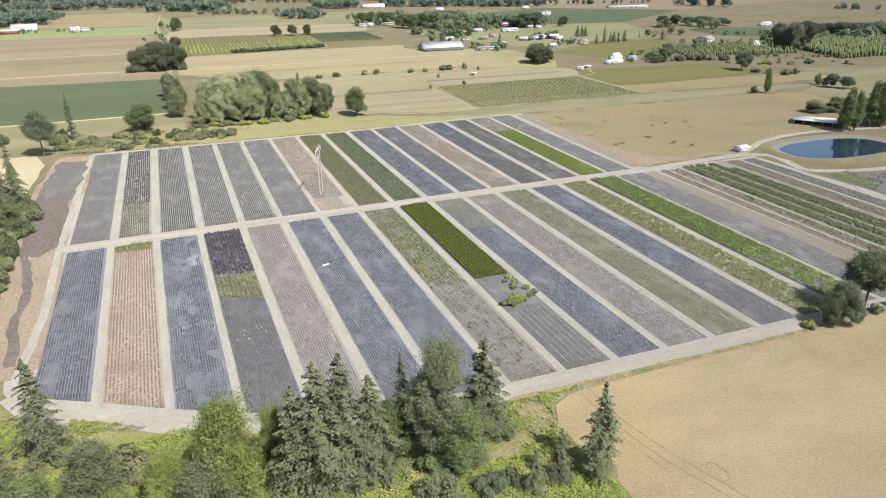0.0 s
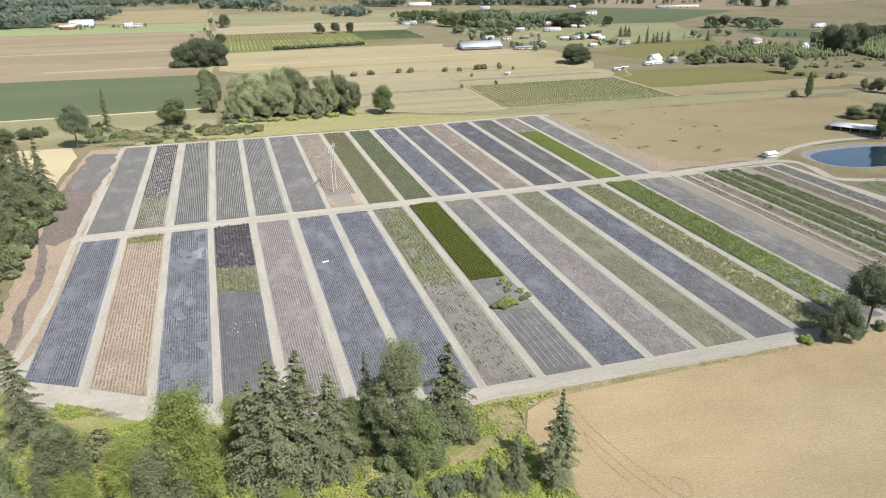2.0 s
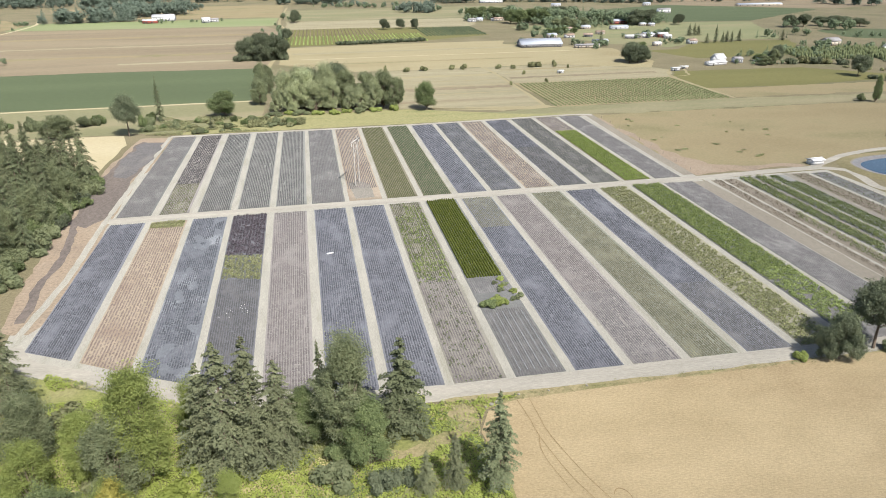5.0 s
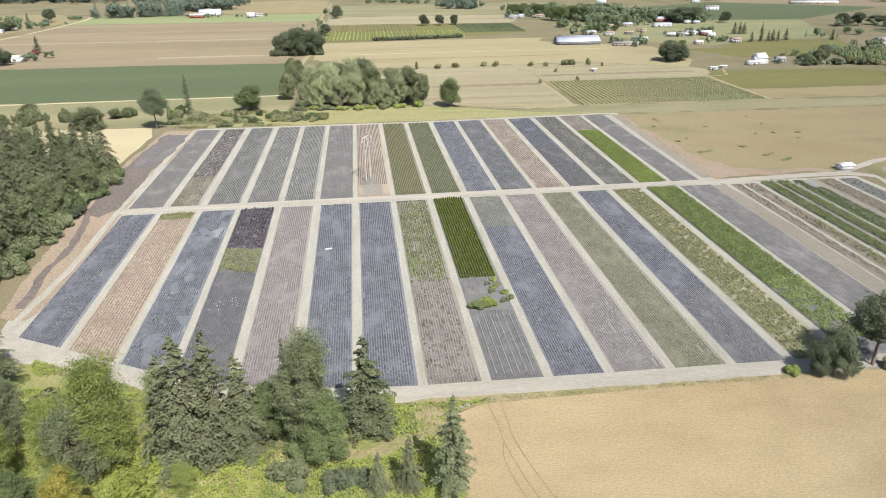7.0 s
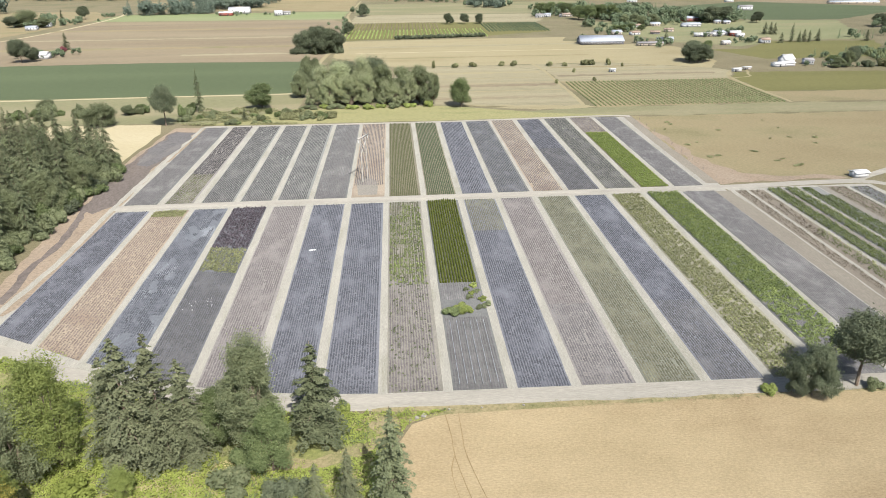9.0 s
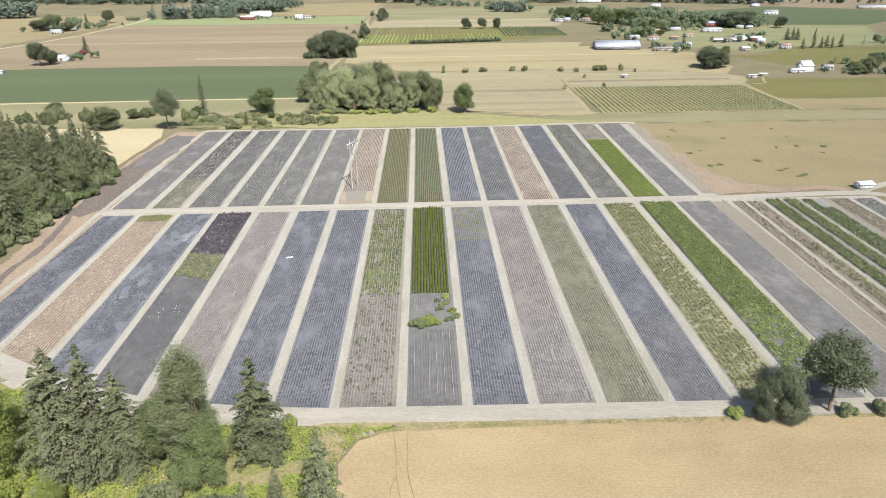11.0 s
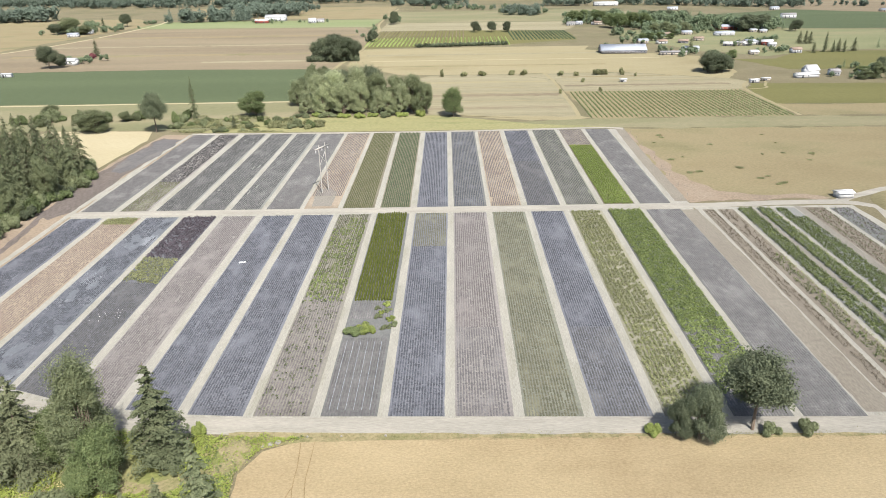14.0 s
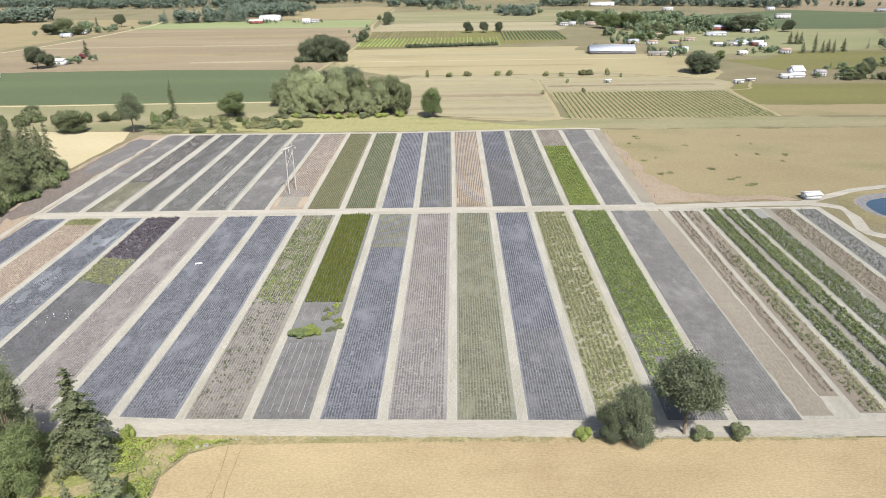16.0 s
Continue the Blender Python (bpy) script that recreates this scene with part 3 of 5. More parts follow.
SPECS = {
    # row and plant spacing, radius, height, material, kind, share kept, what it is
    "slate": (0.63, 0.5, 0.27, 0.27, P_SLATE, "pot", 0.97, "rows of small slate-blue potted plants"),
    "thin": (0.63, 0.5, 0.27, 0.27, P_SLATE, "pot", 0.9, "thin rows of small slate-blue potted plants"),
    "dark": (0.63, 0.5, 0.27, 0.27, P_DARK, "pot", 0.97, "rows of small charcoal potted plants"),
    "violet": (0.63, 0.5, 0.27, 0.27, P_VIOLET, "pot", 0.96, "rows of small heather-grey potted plants"),
    "pink": (0.66, 0.52, 0.27, 0.27, P_PINK, "pot", 0.95, "rows of small russet potted plants"),
    "rust": (0.8, 0.66, 0.3, 0.28, P_RUST, "pot", 0.92, "rows of small rust-coloured potted plants"),
    "grey": (0.66, 0.52, 0.28, 0.27, P_GREY, "pot", 0.96, "rows of small grey-green potted plants"),
    "darkstripe": (0.72, 0.5, 0.27, 0.4, P_DARK, "pot", 0.99, "lines of dark grey-green potted plants"),
    "slatestripe": (0.72, 0.5, 0.25, 0.36, P_SLATE, "pot", 0.99, "lines of slate-blue potted plants"),
    "violetstripe": (0.72, 0.5, 0.265, 0.36, P_VIOLET, "pot", 0.98, "lines of heather-grey potted plants"),
    "pinkstripe": (0.76, 0.55, 0.26, 0.36, P_PINK, "pot", 0.95, "lines of russet potted plants"),
    "olive": (0.74, 0.5, 0.275, 0.5, P_OLIVE, "pot", 0.99, "dense lines of olive potted shrubs"),
    "dkgreen": (0.78, 0.56, 0.295, 0.55, P_DKGREEN, "pot", 0.93, "dense lines of dark green potted shrubs"),
    "moss": (0.84, 0.56, 0.35, 0.85, P_MOSS, "cone", 1.0, "dense lines of moss-green clipped conifers"),
    "bright": (1.0, 0.9, 0.62, 0.9, P_BRIGHT, "leaf", 1.0, "dense bright green shrubs"),
    "shrub": (1.15, 1.1, 0.46, 0.65, P_SHRUB, "leaf", 0.75, "scattered green shrubs in pots"),
    "dots": (1.0, 1.0, 0.32, 0.55, P_DOT, "leaf", 0.24, "scattered dark green shrubs in pots"),
    "yellow": (1.2, 1.15, 0.66, 0.85, P_YELLOW, "leaf", 0.92, "yellow-green leafy shrubs in pots"),
    "green": (1.08, 1.05, 0.76, 1.0, P_SHRUB, "leaf", 0.96, "dense green leafy shrubs in pots"),
    "greenthin": (1.08, 1.05, 0.7, 0.9, P_SHRUB, "leaf", 0.84, "green leafy shrubs in pots with gaps"),
    "purple": (1.1, 1.1, 0.62, 0.9, P_PURPLE, "leaf", 0.9, "dark purplish leafy shrubs in pots"),
    "darkshrub": (0.85, 0.8, 0.38, 0.5, P_DARK, "leaf", 0.78, "dark grey shrubs in pots"),
    "weeds": (0.9, 0.9, 0.6, 0.9, P_YELLOW, "leaf", 0.95, "tall yellow-green plants"),
}


def shrub_meshes(r, h, mat, leaves, seed):
    """Four shapes of one kind of shrub, each a dome of leaf sprays."""
    out = []
    for k in range(4):
        rng = np.random.default_rng(seed + k)
        v, f = leafy(np.zeros(1), np.zeros(1), r, h, rng, leaves, 0.0)
        out.append(mesh_np("shrub", v, f, mat))
    return out


def shrubs(parent, x, y, z, r, h, mat, leaves, rng, seed, text=""):
    """The shrubs nearest to the front road are parts of their own; those past 300 are joined."""
    order = np.argsort(y)
    some = shrub_meshes(r, h, mat, leaves, seed)
    room = 300 - sum(1 for c in parent.children if c.name.startswith("shrub"))
    for i in order[:max(0, room)]:
        ob = part("shrub", some[int(rng.integers(4))], parent, at=pose(x[i], y[i], z, 0, 0, rng.uniform(0, 360)) @ Matrix.Scale(rng.uniform(0.8, 1.2), 4))
    rest = order[max(0, room):]
    if len(rest):
        v, f = leafy(x[rest], y[rest], r, h, rng, leaves, z)
        part("planting", mesh_np("planting", v, f, mat), parent, text, "stuff")


def zone(parent, u0, u1, low, high, spec, rng, gap=None):
    """Lines of plants along a bed."""
    du, dy, r, h, mat, kind, keep, text = SPECS[spec]
    X, Y = [], []
    for u in np.arange(u0 + du * 0.5, u1 - du * 0.3, du):
        t = (u - u0) / (u1 - u0)
        y = np.arange(low[0] + (low[1] - low[0]) * t + dy * 0.5, high[0] + (high[1] - high[0]) * t - dy * 0.2, dy)
        y = y + rng.normal(0, dy * (0.05 if kind == "pot" else 0.14), y.shape)
        w = u + rng.normal(0, du * (0.14 if spec in ("dots", "shrub") else 0.045), y.shape)
        ok = rng.random(y.shape) < keep
        if kind == "pot" and du < 1:
            for k in range(int(len(y) / 60) + 1):
                if rng.random() < 0.03 and len(y) > 12:
                    i = int(rng.integers(0, len(y) - 8))
                    ok[i:i + int(rng.integers(3, 12))] = False
        if gap:
            ok &= np.array([noise.noise(Vector((a * 0.22, b * 0.14, gap))) > -0.3 for a, b in zip(w, y)])
        X.append(bx(w[ok], y[ok])), Y.append(y[ok])
    x, y = np.concatenate(X), np.concatenate(Y)
    if kind == "leaf":
        shrubs(parent, x, y, 0.1, r, h, mat, 42, rng, 900 + int(u0), text)
        return
    v, f = pots(x, y, r, h, rng, 5 if kind == "pot" else 6)
    part("planting", mesh_np("planting", v, f, mat), parent, text, "stuff")


def plant_bed(u0, u1, y0, y1, mat, zones, label, seed):
    """A bed on ground cloth. zones: share of the length from and to, kind of plant, optional seed of gaps."""
    rng = np.random.default_rng(seed)
    ya, yb = (y0(bx(u, 180)) for u in (u0, u1)) if callable(y0) else (y0, y0)
    yc, yd = (y1(bx(u, 300)) for u in (u0, u1))
    n = 24
    v = []
    for i in range(n + 1):
        t = i / n
        a, b = ya + (yc - ya) * t, yb + (yd - yb) * t
        wob = 0.12 * noise.noise(Vector((u0, a * 0.2, 3)))
        v += [(bx(u0, a) + wob, a, 0.1), (bx(u1, b) - wob, b, 0.1), (bx(u0, a) + wob - 0.15, a, 0.0), (bx(u1, b) - wob + 0.15, b, 0.0)]
    f = []
    for i in range(n):
        k = 4 * i
        f += [(k, k + 1, k + 5, k + 4), (k + 2, k, k + 4, k + 6), (k + 1, k + 3, k + 7, k + 5)]
    f += [(2, 3, 1, 0), (4 * n, 4 * n + 1, 4 * n + 3, 4 * n + 2)]
    bed = tagged(new("plant_bed", mesh_np("plant_bed", v, np.array(f), mat)), label, "plant bed", "plant beds of the nursery")
    for z in zones:
        ends = [(ya + (yc - ya) * t, yb + (yd - yb) * t) for t in z[:2]]
        zone(bed, u0 + 0.25, u1 - 0.25, ends[0], ends[1], z[2], rng, z[3] if len(z) > 3 else None)
    return bed


SOUTH = [
    (-40.2, -28, B_SLATE, [(0, 1, "slate")], "long bed of slate-blue potted plants on cloth"),
    (-25.6, -13.1, B_TAN, [(0, 0.93, "rust"), (0.93, 0.99, "weeds")], "tan bed of rust-coloured pots with weeds at its end"),
    (-10.9, 1.3, B_SLATEW, [(0, 1, "thin", 5.3)], "slate-blue bed with bleached white patches"),
    (3.6, 16, B_DARK, [(0, 0.5, "dark"), (0.5, 0.66, "yellow"), (0.66, 1, "purple")], "charcoal bed with yellow-green and dark purple shrubs"),
    (18.8, 30.8, B_PINK, [(0, 1, "pink")], "long bed of pinkish brown potted plants"),
    (33.9, 45.7, B_SLATE, [(0, 1, "slate")], "long bed of dark slate-blue potted plants"),
    (48.6, 60.6, B_SLATE, [(0, 1, "slate")], "long slate-blue bed of low potted plants"),
    (62.9, 75.1, B_GREY, [(0, 0.45, "pink"), (0.45, 1, "grey"), (0, 0.5, "dots"), (0.42, 0.97, "shrub", 8.7), (0.5, 1, "dots")], "grey bed with scattered green shrubs"),
    (77.5, 89.4, B_VIOLET, [(0, 0.26, "violet"), (0.34, 0.425, "violet"), (0.425, 1, "moss")], "bed of moss-green conifers with a grey end"),
    (91.9, 103.7, B_SLATE, [(0, 0.74, "slate"), (0.74, 1, "grey")], "dark slate bed with a grey far end"),
    (106.2, 118.4, B_PINK, [(0, 0.3, "violet"), (0.3, 1, "pink")], "pinkish grey bed of low potted plants"),
    (120.9, 133.1, B_GREYG, [(0, 1, "grey")], "grey-green bed of low potted plants"),
    (135.7, 147.7, B_SLATE, [(0, 0.3, "dark"), (0.3, 1, "slate")], "slate-blue bed with a darker smooth end"),
    (150.3, 162.3, B_STRAW, [(0, 1, "yellow")], "straw-coloured bed of yellow-green shrubs"),
    (164.6, 176.8, B_VIOLET, [(0, 0.3, "violet"), (0.06, 0.28, "greenthin"), (0.28, 1, "green")], "bed of dense green leafy shrubs"),
    (179, 192, B_VIOLET, [(0, 1, "violet")], "violet-grey bed of low potted plants"),
]
NORTH = [
    (-40, -27.6, B_VIOLET, [(0, 1, "violetstripe")], "violet-grey bed of lined potted plants"),
    (-24.6, -13.8, B_PINK, [(0.3, 1, "darkshrub"), (0, 0.3, "dots"), (0, 0.3, "grey")], "grey bed of patchy dark shrubs"),
    (-10.5, 1.8, B_PALEG, [(0, 1, "darkstripe")], "grey-green bed of lined potted plants"),
    (4.6, 16.6, B_PALEG, [(0, 1, "darkstripe")], "dark grey-green bed of lined potted plants"),
    (19.1, 30.9, B_PALEG, [(0, 1, "darkstripe")], "dark grey bed of lined potted plants"),
    (33.2, 46, B_VIOLET, [(0, 1, "violetstripe")], "blue-violet bed of lined potted plants"),
    (48, 60.8, B_TAN, [(0.12, 1, "pinkstripe")], "tan bed of russet pots under a power pole"),
    (62.9, 75, B_MOSSY, [(0, 1, "olive")], "bed of olive potted shrubs in dark lines"),
    (77.5, 89, B_MOSSY, [(0, 1, "dkgreen")], "bed of dark green potted shrubs in lines"),
    (91.9, 103.8, B_SLATE, [(0, 1, "slatestripe")], "blue bed of lined potted plants"),
    (106.2, 118.6, B_VIOLET, [(0, 1, "slatestripe")], "blue-violet bed of lined potted plants"),
    (120.4, 132.2, B_TAN, [(0, 1, "pinkstripe")], "tan bed of sparse russet pots"),
    (134.8, 147.2, B_DARK, [(0, 0.5, "darkstripe"), (0.5, 1, "slatestripe")], "dark slate bed of lined potted plants"),
    (150, 162.2, B_GREYG, [(0, 1, "darkstripe")], "dark grey-green bed of potted plants"),
    (164.6, 176.4, B_EARTH, [(0, 0.72, "bright"), (0.74, 1, "pinkstripe")], "bed of bright green shrubs with a tan end"),
    (178.8, 191, B_VIOLET, [(0, 1, "violet")], "violet-grey bed of potted plants beside the pasture"),
]
for i, (u0, u1, mat, zones, label) in enumerate(SOUTH):
    plant_bed(u0, u1, front_y, south_edge, mat, zones, label, 100 + i)
for i, (u0, u1, mat, zones, label) in enumerate(NORTH):
    plant_bed(u0, u1, north_edge, far_edge, mat, zones, label, 200 + i)


# ---- trees ----
def fir_meshes(h, r, seed, bark, leaf, sprays=9, ragged=0.25, spray=0.29, bare=0.06):
    """Trunk and crown of a fir: whorls of drooping boughs hung with sprays."""
    rng = np.random.default_rng(seed)
    zs = np.linspace(0, h, 9)
    lean = np.cumsum(rng.normal(0, 0.05, (9, 2)), 0)
    tv, tf = tube(np.c_[lean, zs], np.maximum(0.34 * (h / 22) * (1 - zs / h) ** 0.8, 0.03), 7)
    pts, outs, limbs = [], [], [(tv, tf)]
    z = h * bare
    while z < h * 0.985:
        s = z / h
        reach = r * (1 - s) ** 0.75 * min(1.0, 0.45 + s * 3)
        for k in range(int(rng.integers(4, 7))):
            w = rng.uniform(0, 2 * np.pi)
            L = max(0.35, reach * rng.uniform(1 - 2.2 * ragged, 1 + ragged))
            up = 0.35 * s - 0.12 + rng.normal(0, 0.08)
            n = max(6, int(sprays * L / r * 5.5))
            t = np.sort(rng.uniform(0.2, 1.0, n))
            c = np.array([np.interp(z, zs, lean[:, 0]), np.interp(z, zs, lean[:, 1])])
            d = np.array([np.cos(w), np.sin(w)])
            side = np.array([-d[1], d[0]])
            off = rng.uniform(-1, 1, n) * 0.3 * L * (1.05 - t * 0.6)
            xy = c + d * (t * L)[:, None] + side * off[:, None]
            zz = z + L * (up * t - 0.38 * t**2) - np.abs(off) * 0.25
            pts.append(np.c_[xy, zz])
            o = np.c_[np.tile(d * 0.5, (n, 1)), np.full(n, 0.85)]
            outs.append(o)
            if L > 1.6 and rng.random() < 0.35:
                limbs.append(tube([(*c, z), (*(c + d * L * 0.8), z + L * (up * 0.8 - 0.25))], [0.06, 0.02], 4))
        z += rng.uniform(0.32, 0.55) * h / 22
    p, o = np.concatenate(pts), np.concatenate(outs)
    v, f = cards(p, o, spray * (h / 22) ** 0.5, rng, 0.5, 0.5)
    tv, tf = joined(limbs)
    return mesh_np("trunk", tv, tf, bark, True), mesh_np("crown", v, f, leaf)


def broad_meshes(h, r, seed, bark, leaf, leaves=6000, size=0.34, lobes=24, low=0.22, flat=1.0, lump=1.0, fuzz=0.16):
    """Trunk with limbs and a crown of leaf clumps round the limbs' ends, with gaps between."""
    rng = np.random.default_rng(seed)
    base = h * low
    limbs = [tube([(0, 0, 0), (0.1, 0.05, base * 0.6), (0.05, -0.1, base * 1.3), (0.2, 0.1, h * 0.62)], [0.022 * h, 0.018 * h, 0.014 * h, 0.006 * h], 8)]
    centres, radii = [], []
    for k in range(lobes):
        w = 2.4 * k + rng.uniform(-0.4, 0.4)
        s = (k + 0.5) / lobes
        zc = base + (h - base) * (0.12 + 0.74 * s)
        ring = r * 0.72 * math.sin(math.pi * min(0.97, 0.22 + 0.72 * s)) ** 0.8 * rng.uniform(0.6, 1.05)
        if lump < 1.1 and rng.random() < 0.1:
            continue
        sway = 0.2 * r * math.sin(2.6 * s + seed), 0.2 * r * math.cos(3.4 * s + 2 * seed)
        c = np.array([math.cos(w) * ring + sway[0], math.sin(w) * ring + sway[1], zc])
        centres.append(c), radii.append(r * rng.uniform(0.22, 0.38) * lump)
        z0 = base * rng.uniform(0.9, 1.4)
        limbs.append(tube([(0, 0, z0), c * (0.5, 0.5, 1) * (1, 1, 0.45) + np.array([0, 0, z0 * 0.5]), c], [0.009 * h, 0.006 * h, 0.02], 5))
    centres.append(np.array([0, 0, h - r * 0.38])), radii.append(r * 0.4)
    C, R = np.array(centres), np.array(radii)
    idx = rng.choice(len(C), leaves, p=R**2 / (R**2).sum())
    d = rng.normal(size=(leaves, 3))
    d /= np.linalg.norm(d, axis=1, keepdims=True)
    k = np.clip(rng.normal(0.82, fuzz + 0.06, leaves), 0.3, 1.35)
    shape = rng.uniform(0.78, 1.28, (len(C), 3))
    twig = rng.normal(size=(len(C), 7, 3))
    twig[..., 2] = np.abs(twig[..., 2]) * 0.8
    twig /= np.linalg.norm(twig, axis=2, keepdims=True)
    on = rng.random(leaves) < fuzz * 0.6
    d[on] = twig[idx[on], rng.integers(0, 7, on.sum())] + rng.normal(0, 0.13, (on.sum(), 3))
    k[on] = rng.uniform(0.8, 1.55, on.sum())
    clump = 1 + 0.34 * np.sin(d[:, 0] * 9 + idx) * np.sin(d[:, 1] * 8 + 2 * idx) * np.sin(d[:, 2] * 7)
    p = C[idx] + d * (R[idx] * k * clump)[:, None] * shape[idx] * (1, 1, 0.85 * flat)
    p[:, 2] = np.maximum(p[:, 2], 0.1)
    v, f = cards(p, d + (0.1, -0.2, 0.45), size, rng, 0.6, 0.95)
    tv, tf = joined(limbs)
    return mesh_np("trunk", tv, tf, bark, True), mesh_np("crown", v, f, leaf)


def bush_meshes(h, r, seed, leaf, leaves=1500, size=0.28, lobes=9):
    """A rounded bush: short stems and clumps of leaves down to the ground."""
    rng = np.random.default_rng(seed)
    C = np.c_[rng.uniform(-0.6, 0.6, (lobes, 2)) * r, rng.uniform(0.25, 0.68, lobes) * h]
    R = rng.uniform(0.35, 0.55, lobes) * min(r, h * 0.8)
    stems = [tube([(0, 0, 0), c * (0.4, 0.4, 0.6), c], [0.06, 0.04, 0.015], 5) for c in C]
    idx = rng.integers(0, lobes, leaves)
    d = rng.normal(size=(leaves, 3))
    d /= np.linalg.norm(d, axis=1, keepdims=True)
    p = C[idx] + d * (R[idx] * rng.uniform(0.6, 1.1, leaves))[:, None]
    p[:, 2] = np.abs(p[:, 2]) + 0.03
    v, f = cards(p, d + (0.1, -0.2, 0.4), size, rng, 0.7, 0.45)
    tv, tf = joined(stems)
    return mesh_np("stem", tv, tf, M_BARK, True), mesh_np("foliage", v, f, leaf)


def tree(meshes, x, y, s=1.0, yaw=0.0, label="", category="tree", group="", name="tree", names=("trunk", "crown"), sx=None):
    e = new(name)
    e.matrix_basis = pose(x, y, 0.02, 0, 0, yaw) @ Matrix.Diagonal((sx or s, sx or s, s, 1))
    for n, me in zip(names, meshes):
        part(n, me, e)
    return tagged(e, label, category, group)


FIRS = [(fir_meshes(22, 4.6, 11, M_BARK, L_FIR, 30, 0.28, 0.185), 22), (fir_meshes(22, 5.6, 12, M_BARK, L_FIRG, 33, 0.33, 0.19), 22), (fir_meshes(22, 4.0, 13, M_BARK, L_FIR, 27, 0.34, 0.18), 22), (fir_meshes(22, 6.2, 14, M_BARK, L_FIRG, 34, 0.32, 0.19), 22)]
BROADS = {
    "oak": [(broad_meshes(16, 7.6, 21, M_BARK, L_OAK, 30000, 0.24, 15, 0.26, 1.0, 1.2, 0.09), 16), (broad_meshes(16, 7, 22, M_BARK, L_OAK, 30000, 0.24, 13, 0.14, 1.0, 1.25, 0.09), 16)],
    "mid": [(broad_meshes(16, 5.4, 23, M_BARK, L_BROAD, 34000, 0.17, 46, 0.1, 1.1, 0.78, 0.26), 16), (broad_meshes(16, 6.2, 24, M_BARK, L_BROAD, 34000, 0.17, 46, 0.1, 1.1, 0.78, 0.26), 16)],
    "light": [(broad_meshes(16, 5.4, 25, M_BARK, L_LIGHT, 34000, 0.13, 40, 0.08, 1.1, 0.72, 0.36), 16)],
    "willow": [(broad_meshes(16, 6.4, 26, M_BARK, L_WILLOW, 38000, 0.17, 46, 0.04, 1.15, 0.74, 0.3), 16), (broad_meshes(16, 5.6, 27, M_BARK, L_WILLOW, 36000, 0.17, 46, 0.04, 1.2, 0.74, 0.3), 16)],
    "copse": [(broad_meshes(18, 7.4, 51, M_BARK, L_COPSE, 36000, 0.2, 62, 0.03, 1.05, 0.62, 0.2), 18), (broad_meshes(18, 6.8, 52, M_BARK, L_COPSE, 34000, 0.2, 54, 0.03, 1.15, 0.66, 0.22), 18)],
    "copsedark": [(broad_meshes(18, 7.2, 53, M_BARK, L_WILLOW, 34000, 0.2, 56, 0.04, 1.1, 0.64, 0.2), 18)],
    "roadside": [(broad_meshes(16, 6.6, 33, M_BARK, L_OAK, 30000, 0.2, 24, 0.36, 1.0, 0.95, 0.24), 16)],
    "gold": [(broad_meshes(16, 5.0, 30, M_BARK, L_YELLOW, 24000, 0.19, 26, 0.08), 16)],
    "poplar": [(broad_meshes(16, 2.6, 28, M_BARK, L_BROAD, 16000, 0.16, 36, 0.04, 1.6, 1.0, 0.2), 16)],
    "tall": [(broad_meshes(26, 6.4, 29, M_BARK, L_WILLOW, 60000, 0.17, 40, 0.1, 1.1, 0.78, 0.3), 26)],
}
BUSHES = {
    "herb": bush_meshes(2, 2, 31, L_HERB, 3600, 0.13), "brush": bush_meshes(2, 2, 32, L_BRUSH, 3600, 0.13), "mid": bush_meshes(2, 2, 33, L_BROAD, 3600, 0.13),
    "willow": bush_meshes(2, 2, 34, L_WILLOW, 3600, 0.13), "light": bush_meshes(2, 2, 35, L_LIGHT, 3600, 0.13), "yellow": bush_meshes(2, 2, 36, L_YELLOW, 3600, 0.13), "dark": bush_meshes(2, 2, 37, L_OAK, 3600, 0.13), "red": bush_meshes(2, 2, 38, L_RED, 3600, 0.13),
}
TR = random.Random(5)


def fir(x, y, h, i=None, label="grey-green fir tree with drooping boughs", group="", wide=1.0):
    m, h0 = FIRS[TR.randrange(4) if i is None else i]
    return tree(m, x, y, h / h0, TR.uniform(0, 360), label, "fir tree", group, "fir_tree", sx=h / h0 * wide)


def broad(kind, x, y, h, label="green leafy tree", group="", wide=1.0, i=None):
    some = BROADS[kind]
    m, h0 = some[TR.randrange(len(some)) if i is None else i]
    return tree(m, x, y, h / h0, TR.uniform(0, 360), label, "tree", group, "broadleaf_tree", sx=h / h0 * wide)


def bush(kind, x, y, h, r=None, label="rounded green bush", group=""):
    return tree(BUSHES[kind], x, y, h / 2, TR.uniform(0, 360), label, "bush", group, "bush", ("stem", "foliage"), sx=(r or h) / 2)


# the foreground belt
fir(65, 88.5, 21, 2, "slender lone fir at the edge of the wheat", wide=1.2)
fir(49.5, 108, 22.5, 0, "tall pointed dark fir beside the road", wide=1.5)
broad("tall", 39, 103, 26, "tall grey-green cottonwood beside the road", wide=0.95)
fir(33.5, 111, 21.5, 2, "thin ragged fir beside the cottonwood", wide=0.75)
fir(15.5, 102, 28, 3, "broad old fir with bare drooping limbs", wide=1.15)
fir(20.5, 104, 27.5, 1, "broad old fir with bare drooping limbs", wide=1.1)
fir(12, 104, 23, 1, "broad grey-green fir in the belt", wide=1.15)
fir(25.5, 104, 22, 3, "broad grey-green fir in the belt", wide=1.15)
fir(26, 103, 19, 1, "broad grey-green fir in the belt")
broad("light", 1.5, 103, 23.5, "yellow-green leafy tree beside the road", wide=0.9)
broad("light", 8, 111, 15, "small yellow-green leafy tree beside the road", wide=0.8)
fir(-33, 131, 23, 3, "broad fir at the end of the beds")
